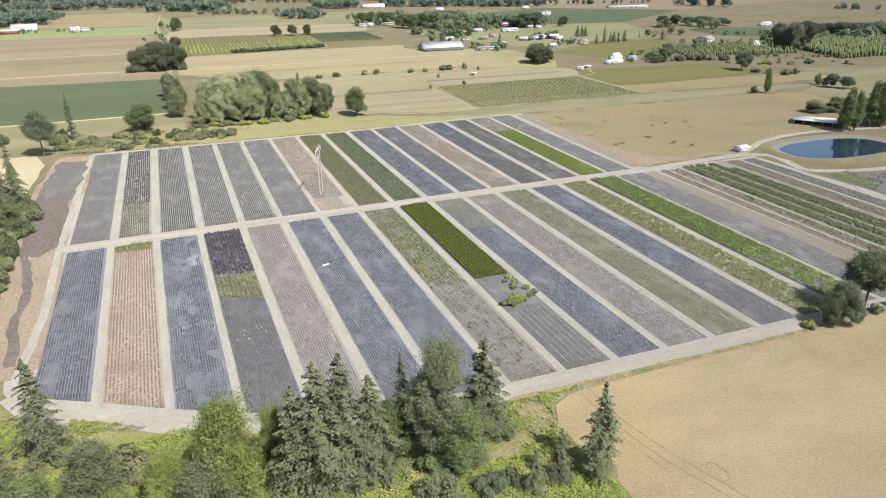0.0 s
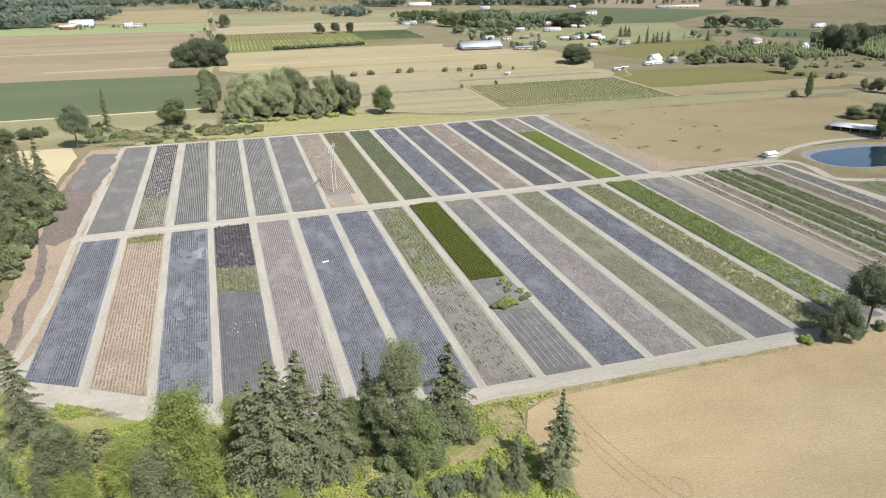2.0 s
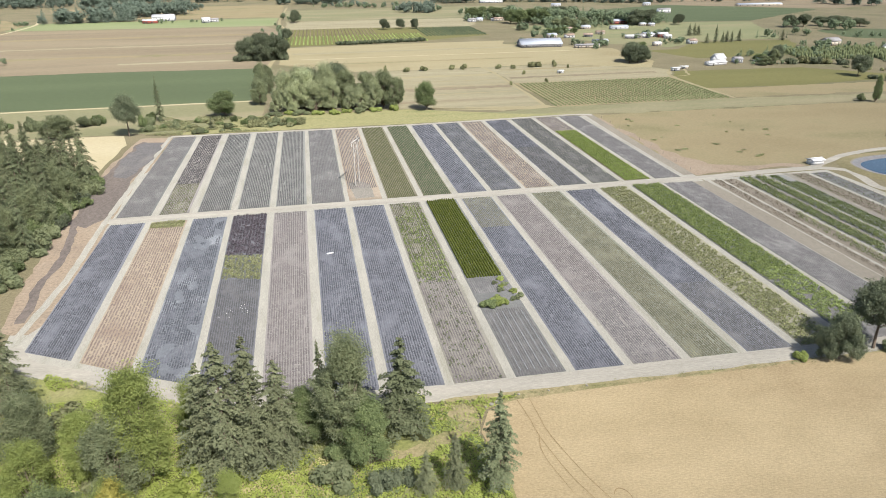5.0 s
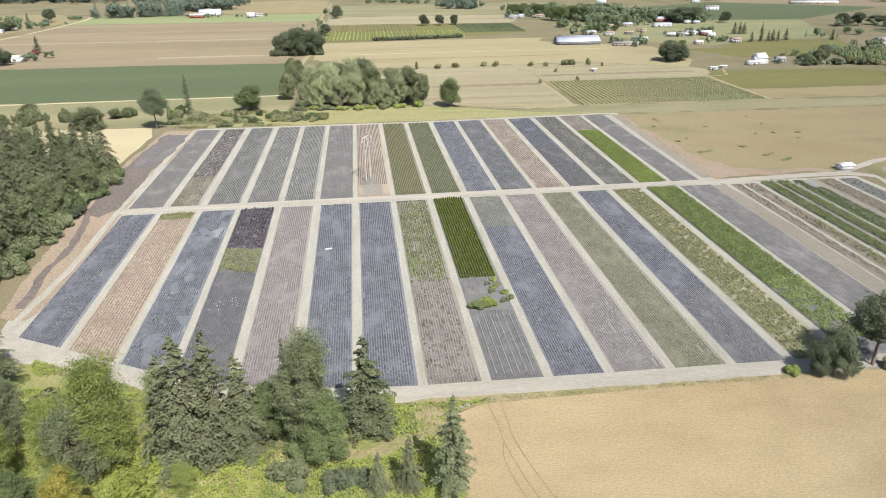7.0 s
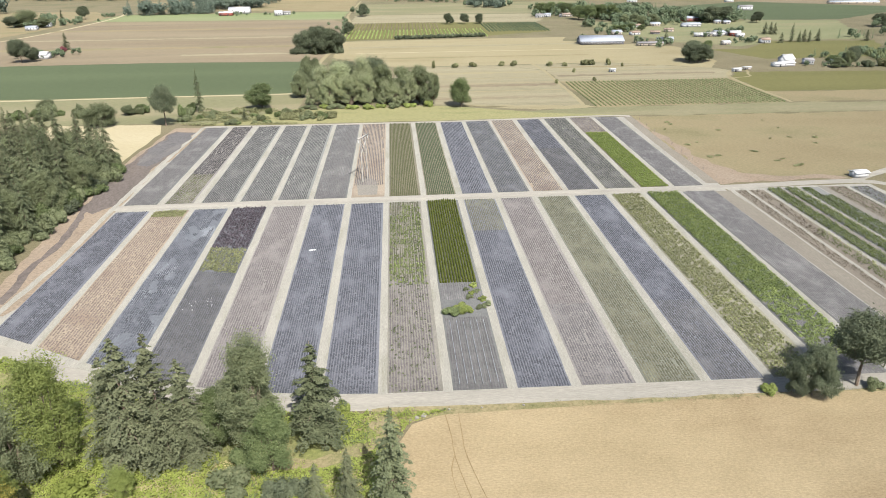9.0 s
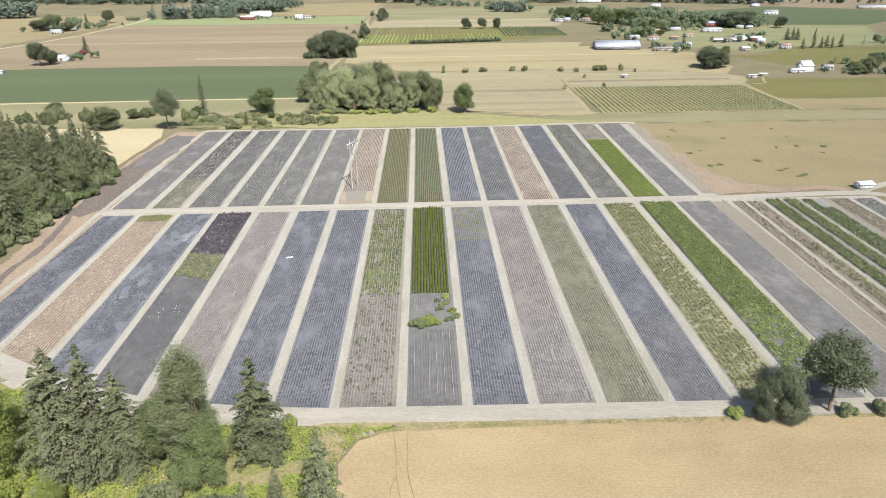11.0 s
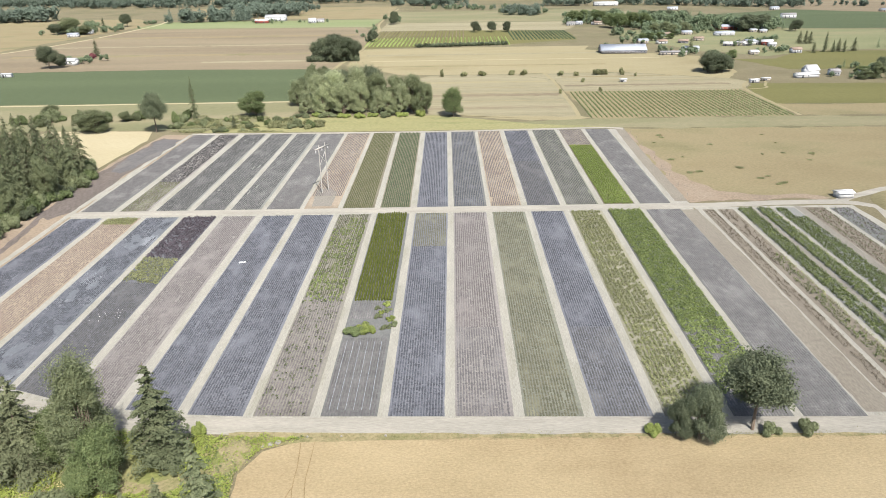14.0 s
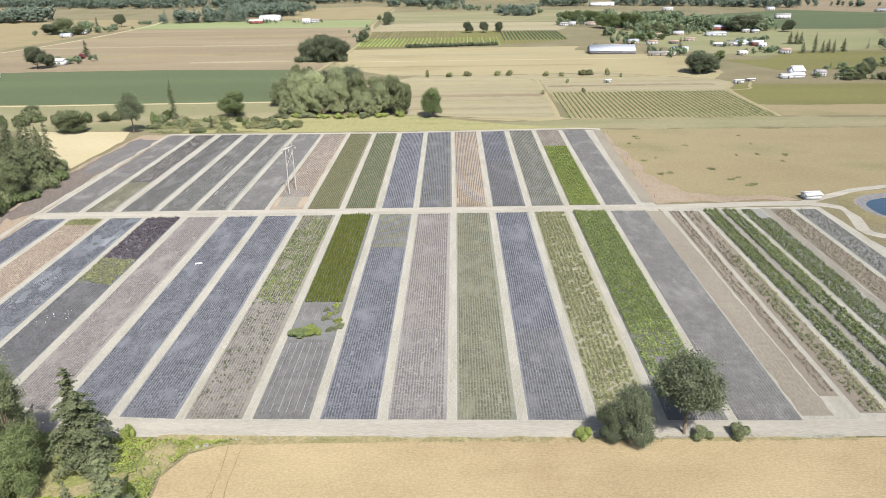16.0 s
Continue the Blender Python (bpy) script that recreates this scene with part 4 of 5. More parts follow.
fir(-42, 126, 21, 1, "broad fir at the end of the beds")
broad("mid", 42, 99, 14, "dark green leafy tree under the cottonwood")
broad("mid", 30, 107, 13, "dark green leafy tree in the belt")
fir(51.5, 88.5, 10, 3, "bushy young fir in the meadow", wide=1.0)
fir(57, 89.5, 12, 1, "bushy young fir in the meadow", wide=1.0)
broad("light", 16.5, 92.5, 7.5, "low yellow-green leafy tree in the meadow", wide=1.1)
bush("willow", 35, 93.5, 4, 4.2, "grey-green round bush in the meadow")
bush("dark", 44, 91.5, 3.5, 3.2, "dark green bush in the meadow")
bush("dark", 47.5, 92.5, 3, 2.8, "dark green bush in the meadow")
BELT = [("willow", -22, 112, 15), ("brush", -16, 120, 9), ("light", -9, 104, 15), ("willow", -4, 98, 16),  
        ("mid", -30, 104, 16), ("willow", -38, 112, 16), ("light", -16, 96, 15), ("light", -1, 86, 13),  ("willow", -50, 118, 17), ("mid", -48, 132, 14), ("willow", -26, 96, 15), ("mid", -10, 86, 14), ("light", -40, 96, 15)]
for kind, x, y, h in BELT:
    if kind == "brush":
        bush("brush", x, y, 5, 6, "dull grey-green thicket beside the road")
    else:
        broad(kind, x, y, h, "leafy tree in the belt before the nursery", "trees of the belt")
broad("gold", 0.5, 85, 14, "leafy tree with yellow leaves in the belt", wide=0.85)
for i in range(70):
    x, y = TR.uniform(-55, 60), TR.uniform(66, 122)
    if y > front_y(x) - 12 or (x > 30 and y < 84 and TR.random() < 0.4):
        continue
    if x > 22 and TR.random() < 0.55:
        continue
    kind = TR.choice(["herb", "herb", "mid", "light", "brush", "dark"])
    h = TR.uniform(1.4, 3.6)
    bush(kind, x, y, h, h * TR.uniform(0.9, 1.4), "bush in the rough meadow", "bushes of the meadow")

# undergrowth of the meadow: tall herbs and grass
def undergrowth(name, material, label, seed, n, keep, hmax, size):
    rng = np.random.default_rng(seed)
    x, y = rng.uniform(-75, 77, n), rng.uniform(52, 160, n)
    lim = np.interp(x, [p[0] for p in FRONT], [p[1] for p in FRONT]) - 7.2
    ok = (y < lim) & (x < np.interp(y, (52, 90, 104, 111, 114, 115), (66, 66.5, 64.5, 67.5, 74, 76)))
    x, y = x[ok], y[ok]
    a = np.array([noise.noise(Vector((p * 0.07, q * 0.07, seed))) for p, q in zip(x, y)])
    b = np.array([noise.noise(Vector((p * 0.5, q * 0.5, seed + 5))) for p, q in zip(x, y)])
    open_ground = (((x - 49) / 13) ** 2 + ((y - 101.5 - 0.22 * (x - 49)) / 2.4) ** 2 < 1) | (((x - 62.5) / 3.5) ** 2 + ((y - 109) / 5) ** 2 < 1)
    ok = (a > keep) & ~(open_ground & (rng.random(len(x)) < 0.9))
    x, y, b = x[ok], y[ok], b[ok]
    top = hmax * np.clip(0.55 + 0.9 * b, 0.1, 1.3)
    p = np.c_[x, y, 0.04 + top * rng.uniform(0, 1, len(x)) ** 0.6]
    v, f = cards(p, np.tile((0.1, -0.3, 0.9), (len(x), 1)), size, rng, 0.7, 0.32)
    tagged(new(name, mesh_np(name, v, f, material)), label, "undergrowth", kind="stuff")


undergrowth("herb_growth", L_HERB, "tall bright yellow-green herbs in the meadow", 41, 300000, -0.2, 1.3, 0.19)
undergrowth("brush_growth", L_BRUSH, "dull green scrub in the meadow", 42, 150000, 0.2, 1.3, 0.18)
undergrowth("leaf_growth", L_BROAD, "green leafy scrub in the meadow", 43, 150000, 0.24, 1.5, 0.18)
undergrowth("straw_growth", L_STRAW, "dry straw grass in the meadow", 44, 120000, 0.1, 0.8, 0.2)

def verge_weeds():
    rng = np.random.default_rng(47)
    x = rng.uniform(58, 200, 16000)
    y = np.interp(x, (58, 76, 100, 200), (113.5, 114.6, 115.3, 116.4)) + rng.normal(0, 0.7, len(x))
    a = np.array([noise.noise(Vector((p * 0.35, q * 0.5, 8))) for p, q in zip(x, y)])
    ok = (a > 0.0) & (rng.random(len(x)) < 0.3)
    p = np.c_[x, y, 0.14 + 0.25 * rng.random(len(x))][ok]
    v, f = cards(p, np.tile((0.1, -0.2, 0.9), (len(p), 1)), 0.1, rng, 0.6, 0.5)
    tagged(new("verge_weeds", mesh_np("verge_weeds", v, f, L_BRUSH)), "low green weeds along the wheat's edge", "weeds", kind="stuff")


verge_weeds()


def scrub_strip():
    rng = np.random.default_rng(48)
    x, y = rng.uniform(-60, 195, 60000), rng.uniform(390, 436, 60000)
    a = np.array([noise.noise(Vector((p * 0.05, q * 0.12, 4))) for p, q in zip(x, y)])
    ok = (a > 0.02) & (x < 6)
    p = np.c_[x, y, 0.1 + 1.1 * rng.random(len(x))][ok]
    v, f = cards(p, np.tile((0.1, -0.3, 0.8), (len(p), 1)), 0.42, rng, 0.6, 0.5)
    tagged(new("scrub_growth", mesh_np("scrub_growth", v, f, L_BRUSH)), "rough weeds and scrub behind the nursery", "undergrowth", kind="stuff")


scrub_strip()

# wood beside the nursery
spots = []
for i in range(2600):
    x, y = TR.uniform(-150, -60), TR.uniform(165, 335)
    if x > -61 - max(0, y - 300) * 0.9 or any((x - a) ** 2 + (y - b) ** 2 < 26 for a, b in spots) or len(spots) > 215:
        continue
    spots.append((x, y))
    if TR.random() < 0.14:
        broad("willow", x, y, TR.uniform(13, 18), "grey-green leafy tree of the wood", "trees of the wood")
    else:
        fir(x, y, TR.uniform(20, 29), None, "dense grey-green fir of the wood", "trees of the wood", wide=TR.uniform(0.75, 1.0))
for i in range(44):
    y = 140 + i * 4.0
    x = -59 - TR.uniform(0, 5) - max(0, y - 300) * 0.85
    bush(TR.choice(["mid", "willow", "dark", "mid", "willow"]), x, y, TR.uniform(3.5, 7), TR.uniform(3.5, 5.5), "green bush at the wood's edge", "bushes at the wood's edge")

# trees beside the front road
broad("oak", 150.6, 115.8, 8.2,  "small leafy oak leaning on its neighbour beside the road", wide=0.75, i=1)
broad("oak", 154.8, 115, 11.8, "dark green oak beside the gravel road", wide=0.78, i=1)
broad("roadside", 166.5, 118, 17.5, "tall round oak with an open trunk beside the road", wide=1.02)
bush("willow", 169.8, 116.2, 2.5, 2.1, "small round bush on the verge")
bush("willow", 177.6, 117, 2.8, 2.3, "small round bush on the verge")
bush("light", 146, 117, 1.8, 2.0, "low bush on the verge")
bush("light", 53.5, 116.2, 2.6, 1.6, "small green sapling beside the road")


# ---- beyond the nursery: trees ----
def grown(rows, label, group=""):
    """Trees from rows of kind, x, y, height, width of the crown."""
    spread = {"oak": 0.95, "mid": 0.7, "willow": 0.75, "poplar": 0.34, "fir": 0.42, "light": 0.7, "roadside": 0.82, "copse": 0.8}
    for kind, x, y, h, w in rows:
        wide = min(2.4, max(0.6, w / (h * spread[kind])))
        if kind == "fir":
            fir(x, y, h, None, label.replace("tree", "fir"), group, min(wide, 1.3))
        else:
            broad(kind, x, y, h, label, group, wide)


grown([("oak", -34, 704, 18, 19), ("oak", -26, 698, 22, 21), ("oak", -16, 694, 24, 22), ("oak", -6, 696, 23, 22), ("oak", 3, 702, 19, 19), ("oak", -18, 708, 25, 24)], "dark round oak tree at the field corner", "oaks at the field corner")
grown([("oak", 0, 869, 14, 14), ("oak", 4, 1120, 19, 17)], "dark round oak tree on the field edge")
grown([("mid", 103, 428, 18, 14), ("roadside", -69, 393, 22, 15), ("mid", -22, 435, 16, 19), ("willow", -105, 394, 13, 20), ("willow", -101, 425, 6, 13), ("willow", -158, 444, 7, 16)], "leafy tree behind the far beds")
grown([("fir", -59, 428, 27, 8), ("fir", -26, 401, 8, 6)], "narrow dark tree behind the far beds")
grown([("oak", 127, 974, 14, 15), ("oak", 149, 972, 14, 14), ("oak", 169, 977, 13, 13)], "round dark tree in the brown field", "three round trees")
grown([("oak", 313, 593, 15, 20), ("oak", 326, 596, 14, 19), ("oak", 319.5, 590, 15, 19), ("oak", 320, 602, 17, 20), ("mid", 361, 671, 9, 12)], "broad dark tree by the farm track")
grown([("oak", 533, 928, 14, 17), ("oak", 473, 936, 21, 28), ("oak", 491, 934, 21, 28), ("oak", 455, 1005, 16, 27), ("oak", 466, 986, 14, 22)], "large dark tree beside the houses", "trees beside the houses")
grown([("oak", 432, 556, 16, 14), ("willow", 427, 551, 13, 12), ("willow", 418, 550, 8, 12), ("mid", 428, 574, 7, 12)], "grey-green tree beside the white barn", "trees at the white barn")
grown([("oak", -286, 669, 21, 22), ("oak", -276, 676, 13, 10), ("fir", -287, 764, 18, 12)], "dark tree beside the farmhouse", "trees at the farmhouse")
grown([("willow", -461, 1044, 22, 38), ("oak", -474, 1028, 15, 25), ("oak", -429, 1154, 20, 20), ("willow", -432, 1023, 13, 25), ("fir", -424, 1065, 22, 12)], "tree round the far farmstead", "trees at the far farmstead")
grown([("fir", 477, 792, 14, 8), ("fir", 483, 791, 14, 8), ("fir", 488, 791, 13, 8), ("fir", 456, 714, 11, 7), ("fir", 468, 717, 20, 8), ("fir", 476, 716, 12, 7), ("fir", 483, 720, 13, 7), ("fir", 486, 715, 13, 8), ("fir", 500, 723, 13, 8)], "dark pointed tree along the meadow", "firs along the meadow")
grown([("fir", 340, 729, 16, 8), ("fir", 299, 907, 12, 10), ("fir", 612, 571, 24, 13), ("fir", 549, 717, 12, 8)], "dark pointed tree beside a house")
grown([("mid", 283, 1116, 17, 25), ("mid", 293, 1104, 19, 21), ("mid", 312, 1118, 18, 24), ("mid", 317, 1093, 18, 26), ("mid", 316, 1014, 20, 22), ("mid", 323, 999, 21, 22), ("mid", 342, 1013, 20, 24), ("mid", 346, 1007, 21, 20), ("mid", 358, 995, 21, 24), ("willow", 350, 910, 14, 18), ("willow", 364, 911, 15, 21), ("willow", 372, 906, 13, 17), ("willow", 389, 917, 14, 18)], "leafy tree among the village houses", "trees of the village")
grown([("oak", 401, 1116, 15, 22), ("oak", 413, 1108, 16, 22), ("oak", 420, 1089, 17, 25), ("oak", 446, 1113, 15, 22), ("mid", 320, 850, 8, 14), ("mid", 330, 844, 9, 12), ("mid", 344, 861, 8, 14), ("mid", 356, 856, 7, 14)], "dark leafy tree among the village houses", "trees of the village")
grown([("poplar", 391, 387, 17, 6), ("willow", 384, 391, 5, 7)], "lone slender poplar tree on the pasture edge")
grown([("willow", 452, 399, 8, 7), ("oak", 451, 386, 10, 12), ("oak", 456, 376, 9, 11), ("oak", 453, 480, 16, 16)], "round dark tree on a pasture")
grown([("poplar", 341, 278, 20, 9), ("poplar", 345, 280, 23, 9), ("poplar", 348.5, 278, 21, 8), ("poplar", 364, 281, 25, 10), ("poplar", 368, 278, 28, 11), ("poplar", 373, 281, 27, 11), ("poplar", 379, 280, 25, 10), ("willow", 366, 322, 8, 15), ("willow", 380, 320, 9, 15), ("mid", 397, 308, 10, 16)], "tall dense tree beside the pond", "trees beside the pond")
grown([("oak", 596, 584, 26, 20), ("oak", 598, 567, 28, 22), ("oak", 618, 573, 28, 24), ("oak", 707, 640, 17, 21), ("oak", 727, 641, 18, 23), ("oak", 728, 621, 20, 26), ("oak", 738, 616, 19, 26), ("oak", 763, 621, 17, 25), ("oak", 787, 619, 17, 26)], "dark tree behind the young plantation", "tree row behind the plantation")
grown([("oak", 650, 853, 15, 21), ("oak", 671, 851, 16, 21), ("oak", 697, 858, 12, 22), ("oak", 702, 832, 15, 22), ("oak", 726, 843, 12, 24), ("oak", 738, 831, 11, 24)], "dark tree of a far hedgerow", "far hedgerow")
for i, (x, y, h, w) in enumerate([(456, 466, 4, 12), (460, 455, 5, 10), (468, 446, 6, 12), (479, 447, 6, 12), (444, 550, 7, 13), (459, 552, 8, 17), (466, 548, 8, 17), (475, 545, 6, 17), (484, 538, 6, 17), (502, 503, 5, 13), (539, 489, 4, 13), (566, 470, 4, 15)]):
    bush("brush" if i % 2 else "dark", x, y, h * 0.8, w / 2.6, "rough green bush beside a field", "bushes beside the fields")

for i in range(7):
    bush("dark", -38 + i * 6.8, 691 + (i % 3) * 2.5 + abs(i - 3) * 1.5, 7, 6.5, "dark low bush under the corner oaks", "bushes under the oaks")

# the copse behind the nursery
cop = random.Random(11)
for kind, x, y, h, wide in [("copse", 9, 439, 15, 0.9), ("copse", 14, 451, 24, 1.0), ("copse", 20, 438, 18, 1.0), ("copse", 27, 449, 26, 1.05), ("copse", 33, 439, 19, 1.1), ("copse", 40, 455, 27, 1.0), ("copse", 44, 440, 20, 1.0), ("copsedark", 53, 450, 24, 1.0),
                            ("copse", 55, 437, 15, 0.9), ("copsedark", 65, 446, 23, 1.05), ("copse", 70, 437, 19, 0.95), ("copsedark", 77, 443, 24, 1.1), ("copsedark", 84, 437, 20, 1.0), ("copse", 62, 436, 14, 1.0), ("oak", 46, 466, 26, 0.9), ("oak", 30, 467, 24, 0.9), ("copsedark", 22, 460, 25, 0.8)]:
    broad(kind, x, y, h, "dark green tree of the copse" if kind != "copse" else "tall grey-green willow of the copse", "trees of the copse", wide)
for i in range(9):
    broad("willow", -4 + cop.uniform(-4, 6), 470 + i * 15 + cop.uniform(-4, 4), cop.uniform(10, 17), "grey-green tree along the hedge track", "trees of the hedge")
for i in range(42):
    x = -54 + i * 1.9 + cop.uniform(-2, 2)
    s = cop.uniform(0.8, 1.7)
    bush(cop.choice(["willow", "mid", "brush", "brush"]), x, cop.uniform(392, 422), 2.7 * s * cop.uniform(0.5, 1.2), 2.6 * s, "grey-green bush behind the far lane", "bushes behind the far lane")
for i in range(22):
    bush(cop.choice(["willow", "mid"]), cop.uniform(-180, -60), cop.uniform(400, 436), cop.uniform(3, 7), cop.uniform(3, 6), "grey-green bush on the dry strip", "bushes on the dry strip")
for i in range(9):
    bush(cop.choice(["willow", "light"]), 8 + i * 9.2 + cop.uniform(-2, 2), cop.uniform(426, 433), cop.uniform(2.2, 4.4), cop.uniform(3.5, 5.5), "light green bush before the copse", "bushes before the copse")
for x, y, h, w in [(190, 588, 5, 5), (203, 586, 4, 5), (221, 590, 6, 7), (227, 590, 6, 6), (241, 588, 7, 4), (250, 578, 4, 2), (203, 553, 4, 2.5), (209, 510, 4, 2.5), (179, 504, 4, 2.5), (110, 590, 5, 6), (126, 592, 5, 6), (92, 588, 8, 3), (150, 594, 5, 5), (160, 592, 6, 5)]:
    bush("brush", x, y, h * 0.75, w * 0.7, "dull ragged bush on the field boundary", "bushes on the field boundary")
for i in range(12):
    bush("dark", 62 + i * 8.6, 806 + i * 1.3, 4.5, 5.5, "dark hedge bush before the vineyard", "hedge before the vineyard")


# woods and groves of the far plain, past counting
def far_tree(h, r, pointed, rng, leaves):
    """Trunk and leaf sprays of one distant tree, round with several lobes or pointed."""
    d = rng.normal(size=(leaves, 3))
    d /= np.linalg.norm(d, axis=1, keepdims=True)
    if pointed:
        s = 1 - np.sqrt(rng.random(leaves))
        w = rng.uniform(0, 2 * np.pi, leaves)
        q = r * (1 - s) * rng.uniform(0.55, 1.15, leaves) * (1 + 0.25 * np.sin(w * 3 + s * 14))
        p = np.c_[np.cos(w) * q, np.sin(w) * q, h * (0.06 + 0.94 * s)]
        d = np.c_[np.cos(w), np.sin(w), np.full(leaves, 0.7)]
    else:
        k = 7
        C = np.c_[rng.uniform(-0.55, 0.55, (k, 2)) * r, rng.uniform(0.28, 0.74, k) * h]
        R = rng.uniform(0.42, 0.62, k) * r
        i = rng.integers(0, k, leaves)
        p = C[i] + d * (R[i] * rng.uniform(0.75, 1.1, leaves))[:, None] * (1, 1, 0.9)
        p[:, 2] = np.clip(p[:, 2], 0.3, h)
    size = 0.11 * r * (1.0 if pointed else 1.25) * (480 / leaves) ** 0.5
    return joined([cards(p, d + (0.1, -0.2, 0.4), size, rng, 0.75, 0.4), tube([(0, 0, 0), (0, 0, h * 0.5)], [0.02 * h, 0.01 * h], 4)])


def far_woods(name, groves, material, label, seed, leaves=480):
    """Groves: a line from and to, its depth, how many trees, least and most height, share of pointed trees."""
    rng = np.random.default_rng(seed)
    pieces = []
    for x0, y0, x1, y1, deep, n, h0, h1, share in groves:
        for k in range(n):
            t = rng.random()
            x, y = x0 + (x1 - x0) * t + rng.normal(0, deep * 0.2), y0 + (y1 - y0) * t + deep * rng.random()
            h = rng.uniform(h0, h1)
            pointed = rng.random() < share
            v, f = far_tree(h, h * (rng.uniform(0.16, 0.22) if pointed else rng.uniform(0.34, 0.46)), pointed, rng, leaves)
            pieces.append((np.asarray(v) + (x, y, 0.05), f))
    v, f = joined(pieces)
    tagged(new(name, mesh_np(name, v, f, material)), label, "woods", kind="stuff")


# both far belts wear the paler, bluish leaf colour that stands in for haze
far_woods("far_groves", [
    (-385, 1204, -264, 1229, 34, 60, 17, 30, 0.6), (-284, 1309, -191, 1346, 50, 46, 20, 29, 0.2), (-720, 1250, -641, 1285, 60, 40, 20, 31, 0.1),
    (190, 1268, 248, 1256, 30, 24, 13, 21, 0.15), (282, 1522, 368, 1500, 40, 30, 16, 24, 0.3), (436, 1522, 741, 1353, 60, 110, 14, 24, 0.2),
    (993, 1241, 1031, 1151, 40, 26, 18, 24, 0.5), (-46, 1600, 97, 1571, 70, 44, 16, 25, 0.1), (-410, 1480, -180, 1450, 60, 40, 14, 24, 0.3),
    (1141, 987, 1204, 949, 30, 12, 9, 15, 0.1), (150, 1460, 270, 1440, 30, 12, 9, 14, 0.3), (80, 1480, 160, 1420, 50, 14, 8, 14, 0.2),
], L_HAZEDWOOD, "dense dark groves of trees on the far plain", 91, 340)
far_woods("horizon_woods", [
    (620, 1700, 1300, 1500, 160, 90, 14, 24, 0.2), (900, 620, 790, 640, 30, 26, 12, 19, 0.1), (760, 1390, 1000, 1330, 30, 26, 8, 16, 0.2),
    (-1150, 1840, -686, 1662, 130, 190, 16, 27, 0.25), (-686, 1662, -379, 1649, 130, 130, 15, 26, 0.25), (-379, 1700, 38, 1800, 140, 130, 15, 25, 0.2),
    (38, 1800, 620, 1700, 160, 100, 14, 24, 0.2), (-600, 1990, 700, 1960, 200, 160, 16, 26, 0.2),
], L_HAZEDWOOD, "continuous belt of woods closing the plain", 92, 220)
far_woods("village_trees", [
    (279, 1085, 350, 1092, 40, 26, 13, 21, 0.15), (344, 1011, 423, 1008, 60, 38, 13, 23, 0.15), (349, 920, 386, 904, 40, 14, 9, 17, 0.2), (436, 978, 494, 915, 34, 30, 16, 23, 0.0),
    (390, 760, 480, 800, 40, 9, 5, 10, 0.3), (425, 590, 500, 580, 24, 10, 4, 8, 0.2), (467, 596, 513, 575, 26, 12, 3, 7, 0.3), (300, 850, 400, 905, 40, 22, 5, 12, 0.3),
    (-480, 1010, -405, 1060, 60, 18, 7, 17, 0.25), (-300, 676, -268, 700, 30, 7, 4, 9, 0.1), (500, 590, 610, 560, 60, 16, 3, 7, 0.2),
    (280, 730, 345, 716, 16, 8, 4, 8, 0.2), (-230, 1180, -110, 1165, 20, 16, 4, 9, 0.3), (700, 600, 800, 590, 40, 22, 13, 19, 0.1), (612, 606, 640, 600, 20, 8, 14, 20, 0.1),
    (633, 850, 691, 775, 20, 10, 10, 16, 0.0), (520, 720, 600, 745, 20, 8, 7, 14, 0.8), (-40, 1010, -2, 860, 10, 10, 3, 6, 0.2), (-16, 1190, 6, 1130, 12, 6, 7, 15, 0.0),
], L_FARTREE, "leafy trees among far farms and houses", 93)


far_woods("garden_trees", [
    (250, 1062, 350, 1064, 26, 22, 6, 13, 0.2), (296, 905, 312, 915, 16, 8, 7, 14, 0.6), (318, 690, 345, 712, 20, 12, 4, 10, 0.3), (392, 702, 440, 722, 16, 20, 3, 7, 0.1),
    (344, 960, 440, 905, 40, 34, 7, 15, 0.15), (300, 800, 345, 850, 40, 16, 5, 11, 0.3), (400, 760, 460, 800, 30, 14, 4, 9, 0.2), (250, 760, 300, 760, 14, 10, 4, 8, 0.1),
    (396, 556, 440, 546, 14, 26, 2, 6, 0.1), (440, 1000, 520, 930, 40, 22, 10, 18, 0.1), (186, 1330, 250, 1275, 30, 20, 7, 14, 0.2), (40, 1470, 190, 1400, 40, 34, 6, 13, 0.2),
    (280, 1190, 420, 1170, 60, 22, 6, 13, 0.2), (470, 612, 540, 590, 30, 26, 3, 8, 0.4), (540, 640, 620, 600, 30, 26, 4, 9, 0.3), (500, 560, 560, 520, 20, 20, 2, 5, 0.2),
    (-300, 690, -262, 706, 30, 16, 3, 8, 0.1), (-478, 1000, -400, 1050, 50, 26, 4, 12, 0.2), (-420, 1180, -400, 1200, 20, 8, 4, 8, 0.1), (-6, 870, -20, 1090, 12, 16, 3, 7, 0.1), (640, 720, 700, 690, 30, 16, 4, 9, 0.2),
], L_FARTREE, "small garden trees and hedges among far houses", 94, 150)

